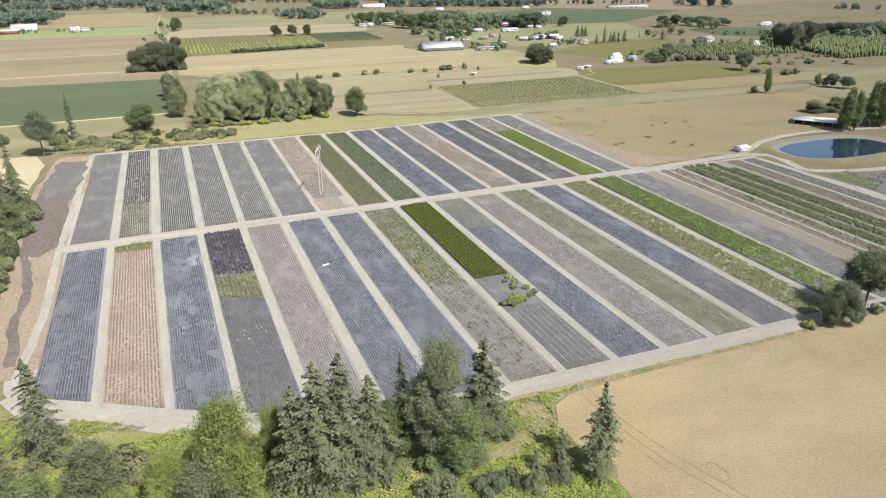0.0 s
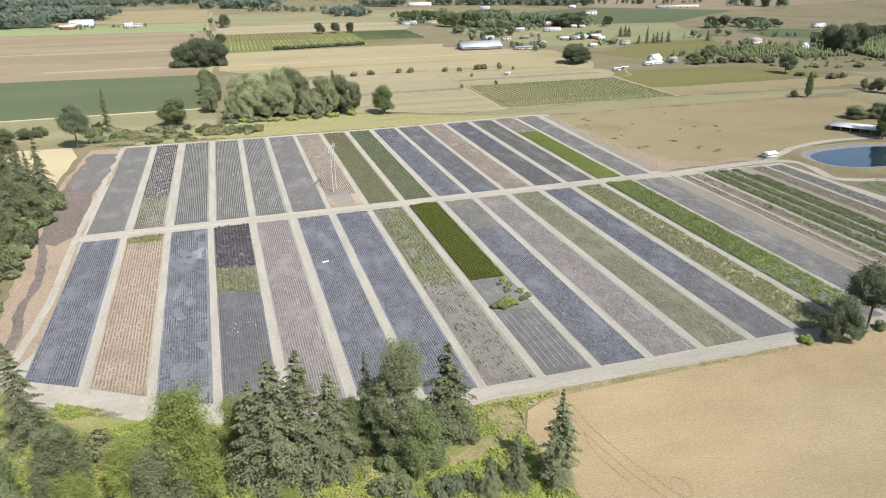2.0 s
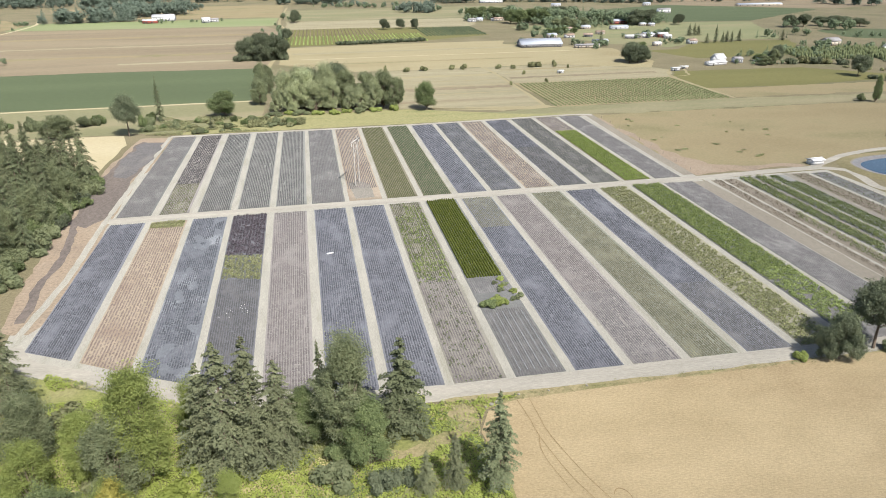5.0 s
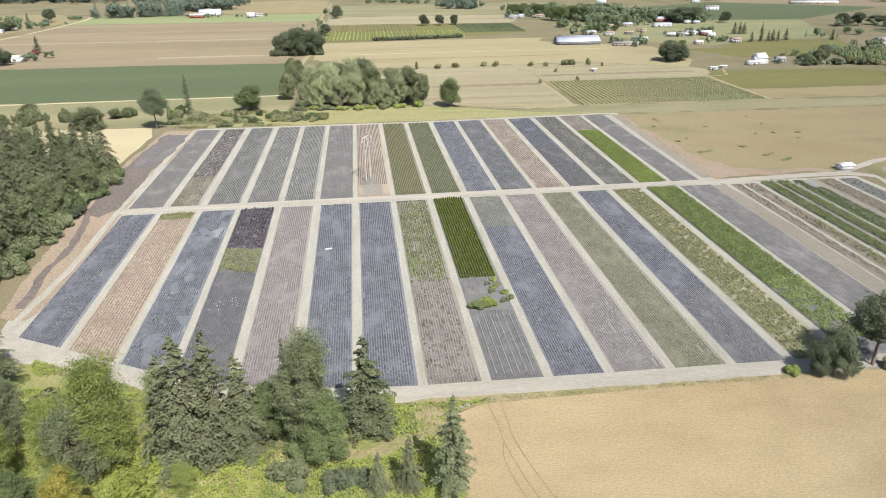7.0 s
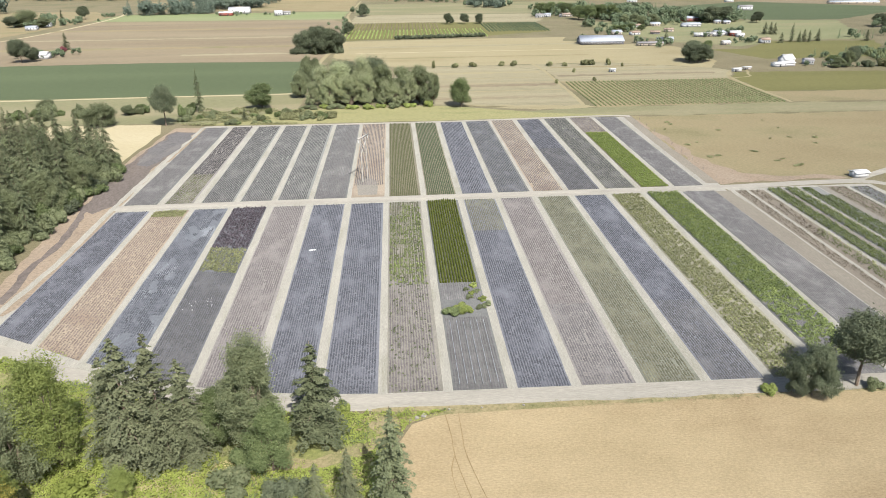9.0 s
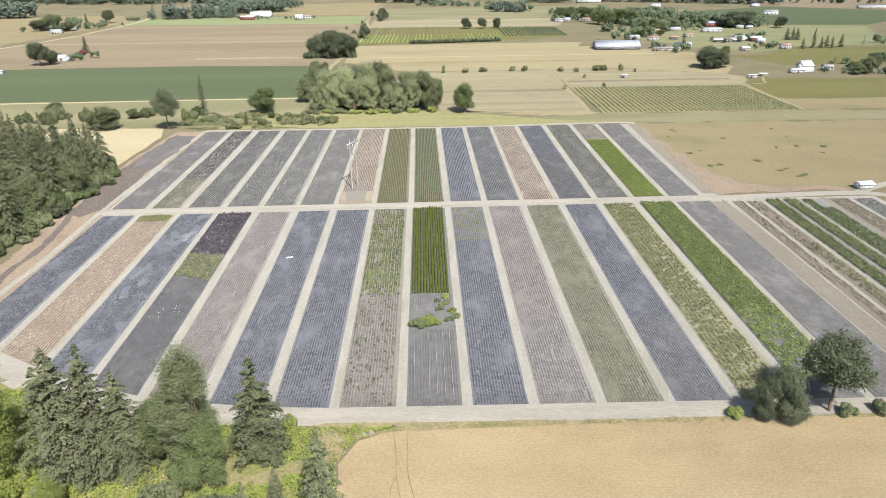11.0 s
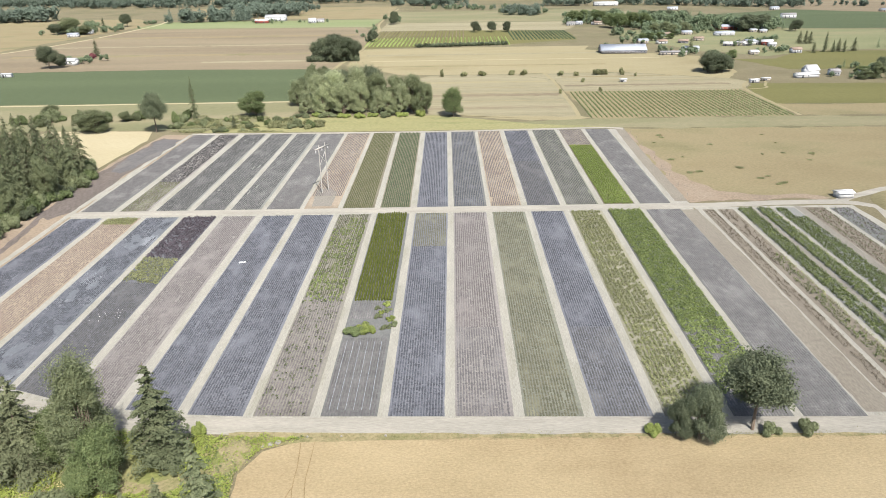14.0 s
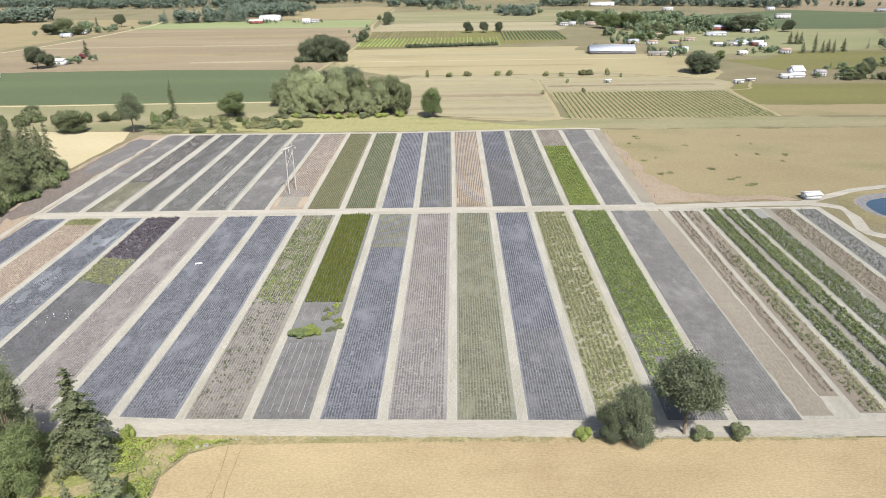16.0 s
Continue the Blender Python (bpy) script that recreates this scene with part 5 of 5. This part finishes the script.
# ---- rows of crops ----
def crop(name, x0, x1, y0, y1, step, dy, r, h, mat, label, category, seed, skew=0.0, piece="planting", cone=False):
    """A planted field: an Empty at its corner and its planted rows."""
    rng = np.random.default_rng(seed)
    e = tagged(new(name), label, category)
    for x in np.arange(x0, x1, step):
        y = np.arange(y0, y1, dy)
        y = y + rng.normal(0, dy * 0.12, y.shape)
        ok = rng.random(y.shape) < 0.94
        v, f = pots((x + skew * (y - y0) + rng.normal(0, r * 0.15, y.shape))[ok], y[ok], r, h, rng, 6 if cone else 4, 0.06)
        part(piece, mesh_np(piece, v, f, mat), e, kind="stuff")
    return e


crop("row_crop", 187, 311, 421, 509, 3.1, 1.0, 0.6, 1.0, P_CROP, "field of low grey-green shrubs in straight rows", "crop field", 61)
crop("vineyard", -2, 168, 818, 905, 4.6, 2.2, 1.0, 1.8, P_SHRUB, "vineyard of green rows on a far field", "vineyard", 62)
crop("vineyard", -4, 112, 908, 1000, 4.6, 2.6, 0.8, 1.5, P_BROWN, "vineyard of sparse brownish rows on a far field", "vineyard", 63)
crop("vineyard", 172, 246, 872, 980, 4.6, 2.2, 1.1, 1.9, P_DKGREEN, "vineyard of dark green rows on a far field", "vineyard", 64)
crop("tree_plantation", 592, 740, 500, 655, 5, 2.6, 1.25, 7, P_CROP, "plantation of slim young green trees", "plantation", 65, 0.3, "planting", True)
crop("tree_plantation", 470, 560, 565, 640, 6, 3.2, 1.0, 4.5, P_CROP, "orchard of slim young grey-green trees", "plantation", 66, 0.3, "planting", True)

crop("tree_plantation", 538, 592, 552, 618, 5, 3.0, 1.1, 5.5, P_CROP, "strip of slim young green trees", "plantation", 67, 0.3, "planting", True)

# ---- plots beside the dirt lane ----
sheet("plot_ground", [(197, 255), (258, 256), (259.5, 222), (262, 200), (262, 128), (204, 122), (197, 124)], 0.03, M_LANE, "pale dry ground between shrub rows", "ground", rag=0.4, step=4)
sheet("plot_lane", [(235, 255), (237.5, 255), (237, 140), (234.8, 140)], 0.05, M_SOIL, "trodden path between plots", "path", rag=0.3, step=4)
sheet("plot_lane", [(217.2, 254.5), (219.4, 254.5), (220.6, 130), (218, 130)], 0.05, M_SOIL, "trodden path between shrub rows", "path", rag=0.3, step=4)


def plot(x0, x1, y0, y1, bed, label, lines, seed, z=0.06):
    """A strip of soil with lines of shrubs: x, from, to, spacing, radius, height, material, share kept."""
    rng = np.random.default_rng(seed)
    v = [(x0, y0, z), (x1, y0, z), (x1, y1, z), (x0, y1, z)]
    ob = tagged(new("plant_bed", mesh_np("plant_bed", v, np.array([(0, 1, 2, 3)]), bed)), label, "plant bed", "plots of shrubs")
    for x, a, b, dy, r, h, mat, keep, leaves in lines:
        y = np.arange(a, b, dy)
        y = (y + rng.normal(0, dy * 0.1, y.shape))[rng.random(y.shape) < keep]
        xs = x + rng.normal(0, 0.15, y.shape)
        shrubs(ob, xs, y, z, r, h, mat, leaves, rng, int(seed * 40 + x))
    return ob


plot(199.4, 203.6, 131, 252, B_EARTH, "bare soil strip with sparse reddish shrubs",
     [(200.2, 178, 251, 1.2, 0.42, 0.6, P_UMBER, 0.85, 20), (201.6, 133, 251, 1.1, 0.44, 0.7, P_UMBER, 0.9, 20), (203.0, 133, 251, 1.2, 0.48, 0.8, P_UMBER, 0.8, 22)], 71)
plot(205.0, 211.0, 125, 252, B_EARTH, "soil strip with uneven green and brown shrubs",
     [(205.8, 200, 251, 1.3, 0.5, 0.9, P_UMBER, 0.85, 22), (207.6, 204, 251, 1.9, 0.62, 1.7, P_UMBER, 0.75, 30), (209.6, 206, 251, 1.5, 0.5, 1.0, P_BROWN, 0.7, 22), (206.8, 126, 205, 1.3, 0.62, 1.2, P_GREENBED, 0.9, 26), (208.6, 126, 208, 1.3, 0.7, 1.4, P_ROW, 0.9, 28), (210.2, 126, 208, 1.4, 0.62, 1.2, P_YELLOW, 0.85, 24)], 72)
for x0, seed in ((212.6, 73), (219.8, 74)):
    plot(x0, x0 + 5.2, 128, 253.5, B_PALEG, "strip of close rows of green upright shrubs", [(x0 + 0.9 + 1.7 * i, 129, 253, 1.0, 0.78, 1.4, P_ROW, 0.98, 44) for i in range(3)], seed)
plot(226.8, 234.6, 128, 253.5, B_PALEG, "dark green bed of close-set shrubs", [(227.4 + 0.95 * i, 129, 253 - (i > 3) * 10, 0.9, 0.62, 0.8, P_GREENBED, 0.97 - 0.02 * i, 30) for i in range(8)], 75)
plot(237.6, 245.6, 140, 254, B_EARTH, "brownish bed of mixed small shrubs", [(238.4 + 0.95 * i, 141, 253, 1.0, 0.4, 0.6, (P_UMBER, P_DOT, P_BROWN)[i % 3], 0.9, 20) for i in range(8)], 76)
plot(247.4, 255.4, 150, 253, B_VIOLET, "grey bed of patchy dark shrubs", [(248.2 + 1.05 * i, 151, 252, 1.2, 0.42, 0.6, (P_UMBER, P_DOT, P_PURPLE)[i % 3], 0.8, 20) for i in range(7)], 77)
plot(263.5, 276, 190, 219, B_VIOLET, "bed of low green bushes beside the pond road", [(264.6 + 1.7 * i, 195 + i, 219, 1.6, 0.9, 1.5, P_BRIGHT if i < 5 else P_GREY, 0.95, 18) for i in range(7)], 78)
plot(278, 300, 180, 213, B_VIOLET, "grey bed with tall greyish shrubs", [(279.6 + 2.4 * i, 196, 212, 1.8, 0.9, 1.8, P_GREY, 0.8, 18) for i in range(8)], 79)

# ---- pond ----
def oval(cx, cy, rx, ry, n=48, power=2.6, turn=0.0):
    out = []
    for i in range(n):
        w = 2 * math.pi * i / n
        c, s = math.cos(w), math.sin(w)
        x = rx * math.copysign(abs(c) ** (2 / power), c)
        y = ry * math.copysign(abs(s) ** (2 / power), s)
        out.append((cx + x * math.cos(turn) - y * math.sin(turn), cy + x * math.sin(turn) + y * math.cos(turn)))
    return out


def rings(name, loops, material, parent, label=""):
    n = len(loops[0][0])
    v = [(x, y, z) for pts, z in loops for x, y in pts]
    f = [(k * n + i, k * n + (i + 1) % n, (k + 1) * n + (i + 1) % n, (k + 1) * n + i) for k in range(len(loops) - 1) for i in range(n)]
    return part(name, mesh_np(name, v, np.array(f), material, True), parent, label)


pond = tagged(new("pond"), "lined irrigation pond with a raised dry bank", "pond")
PX, PY = 306, 251.5
rings("bank", [(oval(PX, PY, 39.5, 26), 0.03), (oval(PX, PY, 37, 21.5), 0.9), (oval(PX, PY, 35, 19.4), 0.95)], M_PASTURE, pond, "dry tan earth bank")
rings("rim", [(oval(PX, PY, 35, 19.4), 0.97), (oval(PX, PY, 34.5, 18.9), 0.99), (oval(PX, PY, 34.2, 18.6), 0.9)], M_SOIL, pond, "pale trodden rim")
rings("liner", [(oval(PX, PY, 34.2, 18.6), 0.9), (oval(PX, PY, 33.4, 17.9), 0.6), (oval(PX, PY, 29, 14), 0.05)], plain_mat("pond_liner", (0.1, 0.098, 0.098), (0.15, 0.145, 0.14), 0.7, 0.3), pond, "grey pond liner")
mw = Mat("pond_water", 0.06, 0.5)
mw.color(mw.mix(mw.ramp(mw.noise(0.06, 2), 0.35, 0.65), (0.01, 0.022, 0.035), (0.016, 0.03, 0.045)))
mw.bump(mw.noise(1.5, 2), 0.06, 0.05)
inner = oval(PX, PY, 31.2, 15.9)
part("water", mesh_np("water", [(x, y, 0.27) for x, y in inner], np.array([list(range(len(inner)))]), mw.m), pond, "dark blue still water")


# ---- buildings ----
def building(x, y, w, l, h, yaw=0.0, wall=None, roof=None, label="", category="house", pitch=0.35, doors=1, windows=3, name="house", open_front=False):
    """A gabled building: walls, two roof slopes with eaves, gables, doors and windows."""
    wall, roof = wall or M_WHITE, roof or M_GREYROOF
    e = new(name)
    e.matrix_basis = pose(x, y, 0.0, 0, 0, yaw)
    tagged(e, label, category)
    a, b, t, rise = w / 2, l / 2, 0.2, l / 2 * pitch
    for n, box4 in (("wall", (-a, a, -b, -b + t)), ("wall", (-a, a, b - t, b)), ("wall", (-a, -a + t, -b + t, b - t)), ("wall", (a - t, a, -b + t, b - t))):
        if open_front and box4[2] == -b and box4[3] == -b + t:
            for k in range(max(2, int(w / 5)) + 1):
                px = -a + k * (w - 0.3) / max(2, int(w / 5))
                part("post", mesh_np("post", *box(px, px + 0.3, -b, -b + 0.3, 0, h), wall), e)
            continue
        part(n, mesh_np(n, *box(*box4, 0, h), wall), e)
    for s in (-1, 1):
        g = s * (a - 0.02)
        part("gable", mesh_np("gable", [(g, -b, h), (g, b, h), (g, 0, h + rise), (g - s * t, -b, h), (g - s * t, b, h), (g - s * t, 0, h + rise)], [np.array([(0, 1, 2), (3, 5, 4)]), np.array([(0, 2, 5, 3), (1, 4, 5, 2)])], wall), e)
        o, k = 0.5, 0.22
        ye, ze = s * (b + o), h - o * pitch
        v = [(-a - o, ye, ze), (a + o, ye, ze), (a + o, 0, h + rise), (-a - o, 0, h + rise)]
        v += [(p, q, r + k) for p, q, r in v]
        part("roof_slope", mesh_np("roof_slope", v, np.array([(0, 1, 2, 3), (4, 7, 6, 5), (0, 4, 5, 1), (1, 5, 6, 2), (2, 6, 7, 3), (3, 7, 4, 0)]), roof), e)
    part("ridge_cap", mesh_np("ridge_cap", *box(-a - 0.5, a + 0.5, -0.22, 0.22, h + rise + 0.12, h + rise + 0.34), roof), e)
    if category == "house":
        stack = part("chimney", mesh_np("chimney", *box(a * 0.4, a * 0.4 + 0.7, 0.5, 1.1, h + rise * 0.6, h + rise + 1.0), M_BROWNROOF), e, "brick chimney stack")
        part("chimney_cap", mesh_np("chimney_cap", *box(a * 0.4 - 0.1, a * 0.4 + 0.8, 0.4, 1.2, h + rise + 1.0, h + rise + 1.12), M_GREYROOF), stack)
    if not open_front:
        for k in range(windows):
            px = -a + w * (k + 0.7) / (windows + 0.4)
            z0, z1 = h * 0.35, h * 0.75
            bars = [box(px - 0.7, px - 0.58, -b - 0.09, -b + 0.02, z0, z1), box(px + 0.58, px + 0.7, -b - 0.09, -b + 0.02, z0, z1), box(px - 0.58, px + 0.58, -b - 0.09, -b + 0.02, z1 - 0.12, z1), box(px - 0.58, px + 0.58, -b - 0.12, -b + 0.02, z0, z0 + 0.1)]
            win = part("window", mesh_np("window", *joined(bars), M_WHITE), e)
            part("pane", mesh_np("pane", *box(px - 0.58, px + 0.58, -b - 0.04, -b + 0.01, z0 + 0.1, z1 - 0.12), M_GLASS), win, "dark window pane")
        for k in range(doors):
            px = -a + w * (k + 0.25) / max(1, doors)
            leaf = part("door", mesh_np("door", *box(px - 0.7, px + 0.7, -b - 0.08, -b + 0.02, 0, min(2.4, h * 0.75)), M_DARK), e)
            part("handle", mesh_np("handle", *box(px + 0.5, px + 0.58, -b - 0.14, -b - 0.08, 0.95, 1.1), M_METAL), leaf)
    return e


building(259.2, 266, 6.0, 4.2, 2.1, 8, M_WHITE, M_WHITE, "small white pump shed beside the gravel road", "shed", 0.25, 0, 0, "shed")
building(343, 297, 25, 13, 2.6, -52, M_TANWALL, M_WHITE, "long low open shed with a pale metal roof", "barn", 0.16, 2, 2, "barn", True)
building(371, 294, 7, 6, 3.5, 0, plain_mat("blue_siding", (0.2, 0.26, 0.36)), M_GREYROOF, "small blue-grey house among trees", "house")
building(273, 736, 45, 22, 3.4, -2, M_BARNWALL, M_METAL, "long barn with a pale metal roof and open bays", "barn", 0.42, 0, 14, "barn")
building(386, 570, 9.5, 9, 5.0, 12, M_WHITE, M_WHITE, "tall white barn with a steep white roof", "barn", 0.75, 1, 2, "barn")
building(380, 563, 19, 6, 2.6, 12, M_WHITE, M_WHITE, "white lean-to beside the barn", "barn", 0.3, 1, 1, "lean_to")
HOUSES = [(268, 1060, 11, 4.4), (281, 1068, 9, 4.5), (310, 1063, 15, 4.5), (356, 1150, 9, 3.9), (370, 912, 22, 3.9), (389, 906, 12, 3.9), (431, 999, 11, 4.4), (430, 891, 24, 3.9), (411, 783, 16, 3.5), (342, 736, 16, 4.6), (439, 715, 9, 4.4), (313, 816, 11, 4.2), (406, 572, 7, 4), (430, 575, 8, 4)]
for i, (x, y, w, h) in enumerate(HOUSES):
    building(x, y, w, 8, h * 0.8, TR.uniform(-12, 12), (M_WHITE, M_TANWALL)[i % 3 == 2], (M_GREYROOF, M_METAL, M_BROWNROOF, M_METAL)[i % 4], "pale house with a pitched roof among trees", "house", 0.4)
for k in range(16):
    x0, x1, y0, y1 = ((272, 352, 1055, 1078), (432, 520, 915, 965), (385, 470, 690, 790), (300, 400, 800, 900))[k % 4]
    building(cop.uniform(x0, x1), cop.uniform(y0, y1), cop.uniform(7, 12), 6.5, cop.uniform(2.4, 3.2), cop.uniform(-25, 25), (M_WHITE, M_TANWALL, M_GREYROOF)[k % 3], (M_GREYROOF, M_METAL, M_WHITE, M_BROWNROOF)[k % 4], "small house with a pitched roof among trees", "house", 0.4, 1, 2)
building(458, 962, 24, 12, 4.4, 4, M_REDWALL, M_METAL, "red farm building with a pale metal roof", "barn", 0.35, 2, 3, "barn")
building(427, 792, 18, 10, 3.6, 0, M_WHITE, M_METAL, "white machine shed with a pale roof", "barn", 0.3, 2, 2, "barn")
building(438, 782, 11, 8, 4.0, -20, M_REDWALL, M_WHITE, "small barn with a white roof and red end", "barn", 0.4, 1, 1, "barn")
building(318, 712, 26, 7, 2.8, 0, M_TANWALL, M_GREYROOF, "low tan outbuilding with a grey roof", "shed", 0.25, 3, 3, "shed")
building(234, 551, 4.5, 2.4, 2.2, 5, M_WHITE, M_WHITE, "white trailer on the field edge", "trailer", 0.1, 1, 1, "trailer")
building(331, 541, 7, 3, 2.4, 10, M_WHITE, M_WHITE, "white trailer beside the farm track", "trailer", 0.1, 1, 1, "trailer")
building(343, 549, 6, 3, 2.0, -8, M_TANWALL, M_WHITE, "pale trailer beside the farm track", "trailer", 0.1, 1, 1, "trailer")
building(-281, 697, 16, 9, 4.4, -8, M_WHITE, M_WHITE, "white farmhouse with a pale roof", "house", 0.45)
building(-296, 618, 9, 4, 3.0, 0, M_WHITE, M_WHITE, "white shed beside the green field", "shed", 0.2, 1, 1, "shed")
building(-207, 1232, 34, 18, 6.5, 0, M_WHITE, M_WHITE, "large white farm hall with a white roof", "barn", 0.4, 3, 3, "barn")
building(-219, 1187, 22, 9, 4.5, 0, M_REDWALL, M_WHITE, "red farm shed with a white roof", "barn", 0.4, 2, 2, "barn")
for x, y, w, h in [(-133, 1173, 12, 6), (-123, 1186, 14, 4), (-435, 1040, 13, 4), (-431, 990, 14, 4), (-476, 1045, 11, 4), (191, 1351, 13, 5), (497, 1352, 18, 4), (668, 1317, 14, 4), (611, 1130, 22, 6), (786, 802, 19, 4)]:
    building(x, y, w, 8, h, TR.uniform(-10, 10), M_WHITE, TR.choice([M_WHITE, M_METAL, M_GREYROOF]), "white farm building on the far plain", "house", 0.4)
building(569, 665, 18, 12, 4.5, 10, M_TANWALL, M_GREYROOF, "tan house with a dark slate roof", "house", 0.5)
building(583, 602, 9, 8, 4.0, 20, M_WHITE, M_WHITE, "small white cottage with a steep roof", "house", 0.9, 1, 1)
building(855, 1238, 84, 14, 3, -6, M_TANWALL, M_METAL, "very long pale farm shed", "barn", 0.25, 6, 8, "barn")
building(406, 1513, 48, 18, 5, 0, M_WHITE, M_WHITE, "far long white farm shed", "barn", 0.3, 3, 4, "barn")
bush("red", -282, 742, 6, 5, "dark red bush beside the farmhouse")


# ---- power pole ----
pole = new("power_pole")
pole.matrix_basis = pose(50.2, 278.3, 0.02, 0, 0, math.degrees(math.atan2(4.6, 1.9)))
tagged(pole, "two-legged wooden power pole with a crossarm and brace", "power pole")
for s in (-1, 1):
    part("leg", mesh_np("leg", *tube([(s * 2.4, 0, 0), (s * 2.4, 0, 10), (s * 2.3, 0, 20.6)], [0.25, 0.2, 0.15], 9), M_POLE, True), pole)
    part("brace", mesh_np("brace", *tube([(s * 2.4, -0.16 * s, 11.5), (-s * 2.35, -0.16 * s, 16.8)], [0.12, 0.12], 6), M_POLE), pole)
arm = part("crossarm", mesh_np("crossarm", *box(-4.9, 4.9, -0.22, 0.22, 18.85, 19.35), M_POLE), pole)
for px in (-4.5, 0, 4.5):
    part("insulator", mesh_np("insulator", *tube([(px, 0, 18.9), (px, 0, 18.3), (px, 0, 17.6)], [0.1, 0.16, 0.1], 8), M_WHITE), arm, "pale insulator string")
sheet("pole_pad", [(48.5, 259), (56, 259), (55.4, 277), (51, 283), (46.5, 280), (47.2, 270)], 0.125, M_SOIL, "bare soil round the power pole", "ground", rag=0.4, step=2)

# ---- small things of the nursery ----
bush("mid", 79.6, 158, 2.0, 3.0, "round bright green bush spilling over the bed's edge")
bush("light", 82.6, 158.6, 2.0, 2.6, "round bright green bush on the grey bed")
sm = random.Random(3)
for x, y in [(84.4, 171), (85.6, 168.5), (85, 166), (87.5, 170), (88.4, 165), (89.2, 162), (86.6, 173.5), (87.6, 160)]:
    bush(sm.choice(["willow", "light"]), x, y, sm.uniform(0.7, 1.2), sm.uniform(0.9, 1.5), "small green bush on the grey bed", "bushes on the grey bed")
for k in range(6):
    u = 79 + 1.75 * k
    part("pipe", mesh_np("pipe", *tube([(bx(u, 124), 124, 0.5), (bx(u, 140), 140, 0.55), (bx(u, 153), 153, 0.5)], [0.035, 0.035, 0.035], 6), M_METAL), tagged(new("irrigation_pipe"), "thin white irrigation pipe along the grey bed", "pipe", "irrigation pipes"))
for x, y, s in [(36.4, 203.6, 0.8), (37.5, 203.9, 0.4)]:
    v, f = box(-s, s, -0.35, 0.35, 0, 0.35)
    v[4:, :2] *= 0.8
    ob = tagged(new("cloth_bundle", mesh_np("cloth_bundle", v, f, M_WHITE)), "white bundle of cloth lying on the bed", "cloth")
    ob.matrix_basis = pose(x, y, 0.1, 0, 0, 20)
for i in range(16):
    s = sm.uniform(0.08, 0.2)
    v, f = box(-s, s, -0.06, 0.06, 0, 0.2)
    v[4:, :2] *= 0.6
    ob = tagged(new("cloth_scrap", mesh_np("cloth_scrap", v, f, M_WHITE)), "small white scrap of cloth among the pots", "cloth scrap", "cloth scraps")
    ob.matrix_basis = pose(6 + 8 * sm.random(), 164 + 9 * sm.random(), 0.12, 0, 0, sm.uniform(0, 180))
for x, y, s in [(69.2, 112.6, 0.5), (70.6, 113.2, 0.6), (67.8, 112, 0.35), (76, 115.2, 0.3), (83, 115.4, 0.25), (92, 115.6, 0.3)]:
    bm = bmesh.new()
    bmesh.ops.create_icosphere(bm, subdivisions=2, radius=s)
    for v in bm.verts:
        v.co *= 1 + 0.25 * noise.noise(v.co * 2.2 + Vector((x, y, 0)))
        v.co.z = v.co.z * 0.65 + s * 0.5
    me = bpy.data.meshes.new("boulder")
    bm.to_mesh(me), bm.free()
    me.materials.append(M_GRAVEL)
    ob = tagged(new("boulder", me), "pale rounded boulder at the wheat's edge", "boulder", "boulders")
    ob.location = (x, y, 0.08)
ribbon("tyre_track", [(75.1, 113.4), (76, 106), (76.3, 100), (78.9, 87.3), (82.6, 77), (86, 66)], 0.17, 0.14, M_TRACK, "dark tyre track in the wheat", "tyre track", 0.12)
ribbon("tyre_track", [(77.9, 113.8), (78.2, 106), (78.6, 100), (81.7, 87), (85.2, 77), (88.4, 66)], 0.17, 0.144, M_TRACK, "dark tyre track in the wheat", "tyre track", 0.12)
ribbon("tyre_track", [(76.3, 101), (75.4, 97), (75.8, 92), (77.6, 84)], 0.13, 0.148, M_TRACK, "faint tyre track in the wheat", "tyre track", 0.12)
ribbon("tyre_track", [(85.9 + 1.5 * math.cos(w), 81 + 2.6 * math.sin(w)) for w in np.linspace(-2.2, 2.6, 16)], 0.15, 0.152, M_TRACK, "curved tyre track in the wheat", "tyre track", 0.1)
for i in range(9):
    part("post", mesh_np("post", *tube([(0, 0, 0), (0, 0, 1.5)], [0.09, 0.08], 6), M_WOOD), tagged(new("fence_post"), "weathered wooden fence post beside the pasture", "fence post", "fence posts")).parent.location = (198.5 + 0.35 * i, 268 + 14 * i, 0.03)
for i in range(26):
    bush("brush", 470 + 160 * sm.random(), 474 + 50 * sm.random(), sm.uniform(1.2, 3), sm.uniform(1.5, 4), "dull brown scrub beside the plantation", "scrub beside the plantation")
for i in range(20):
    bush("brush", 205 + 75 * sm.random(), 280 + 95 * sm.random(), sm.uniform(0.3, 0.7), sm.uniform(0.8, 2.4), "low dull tuft of grass on the pasture", "tufts on the pasture")
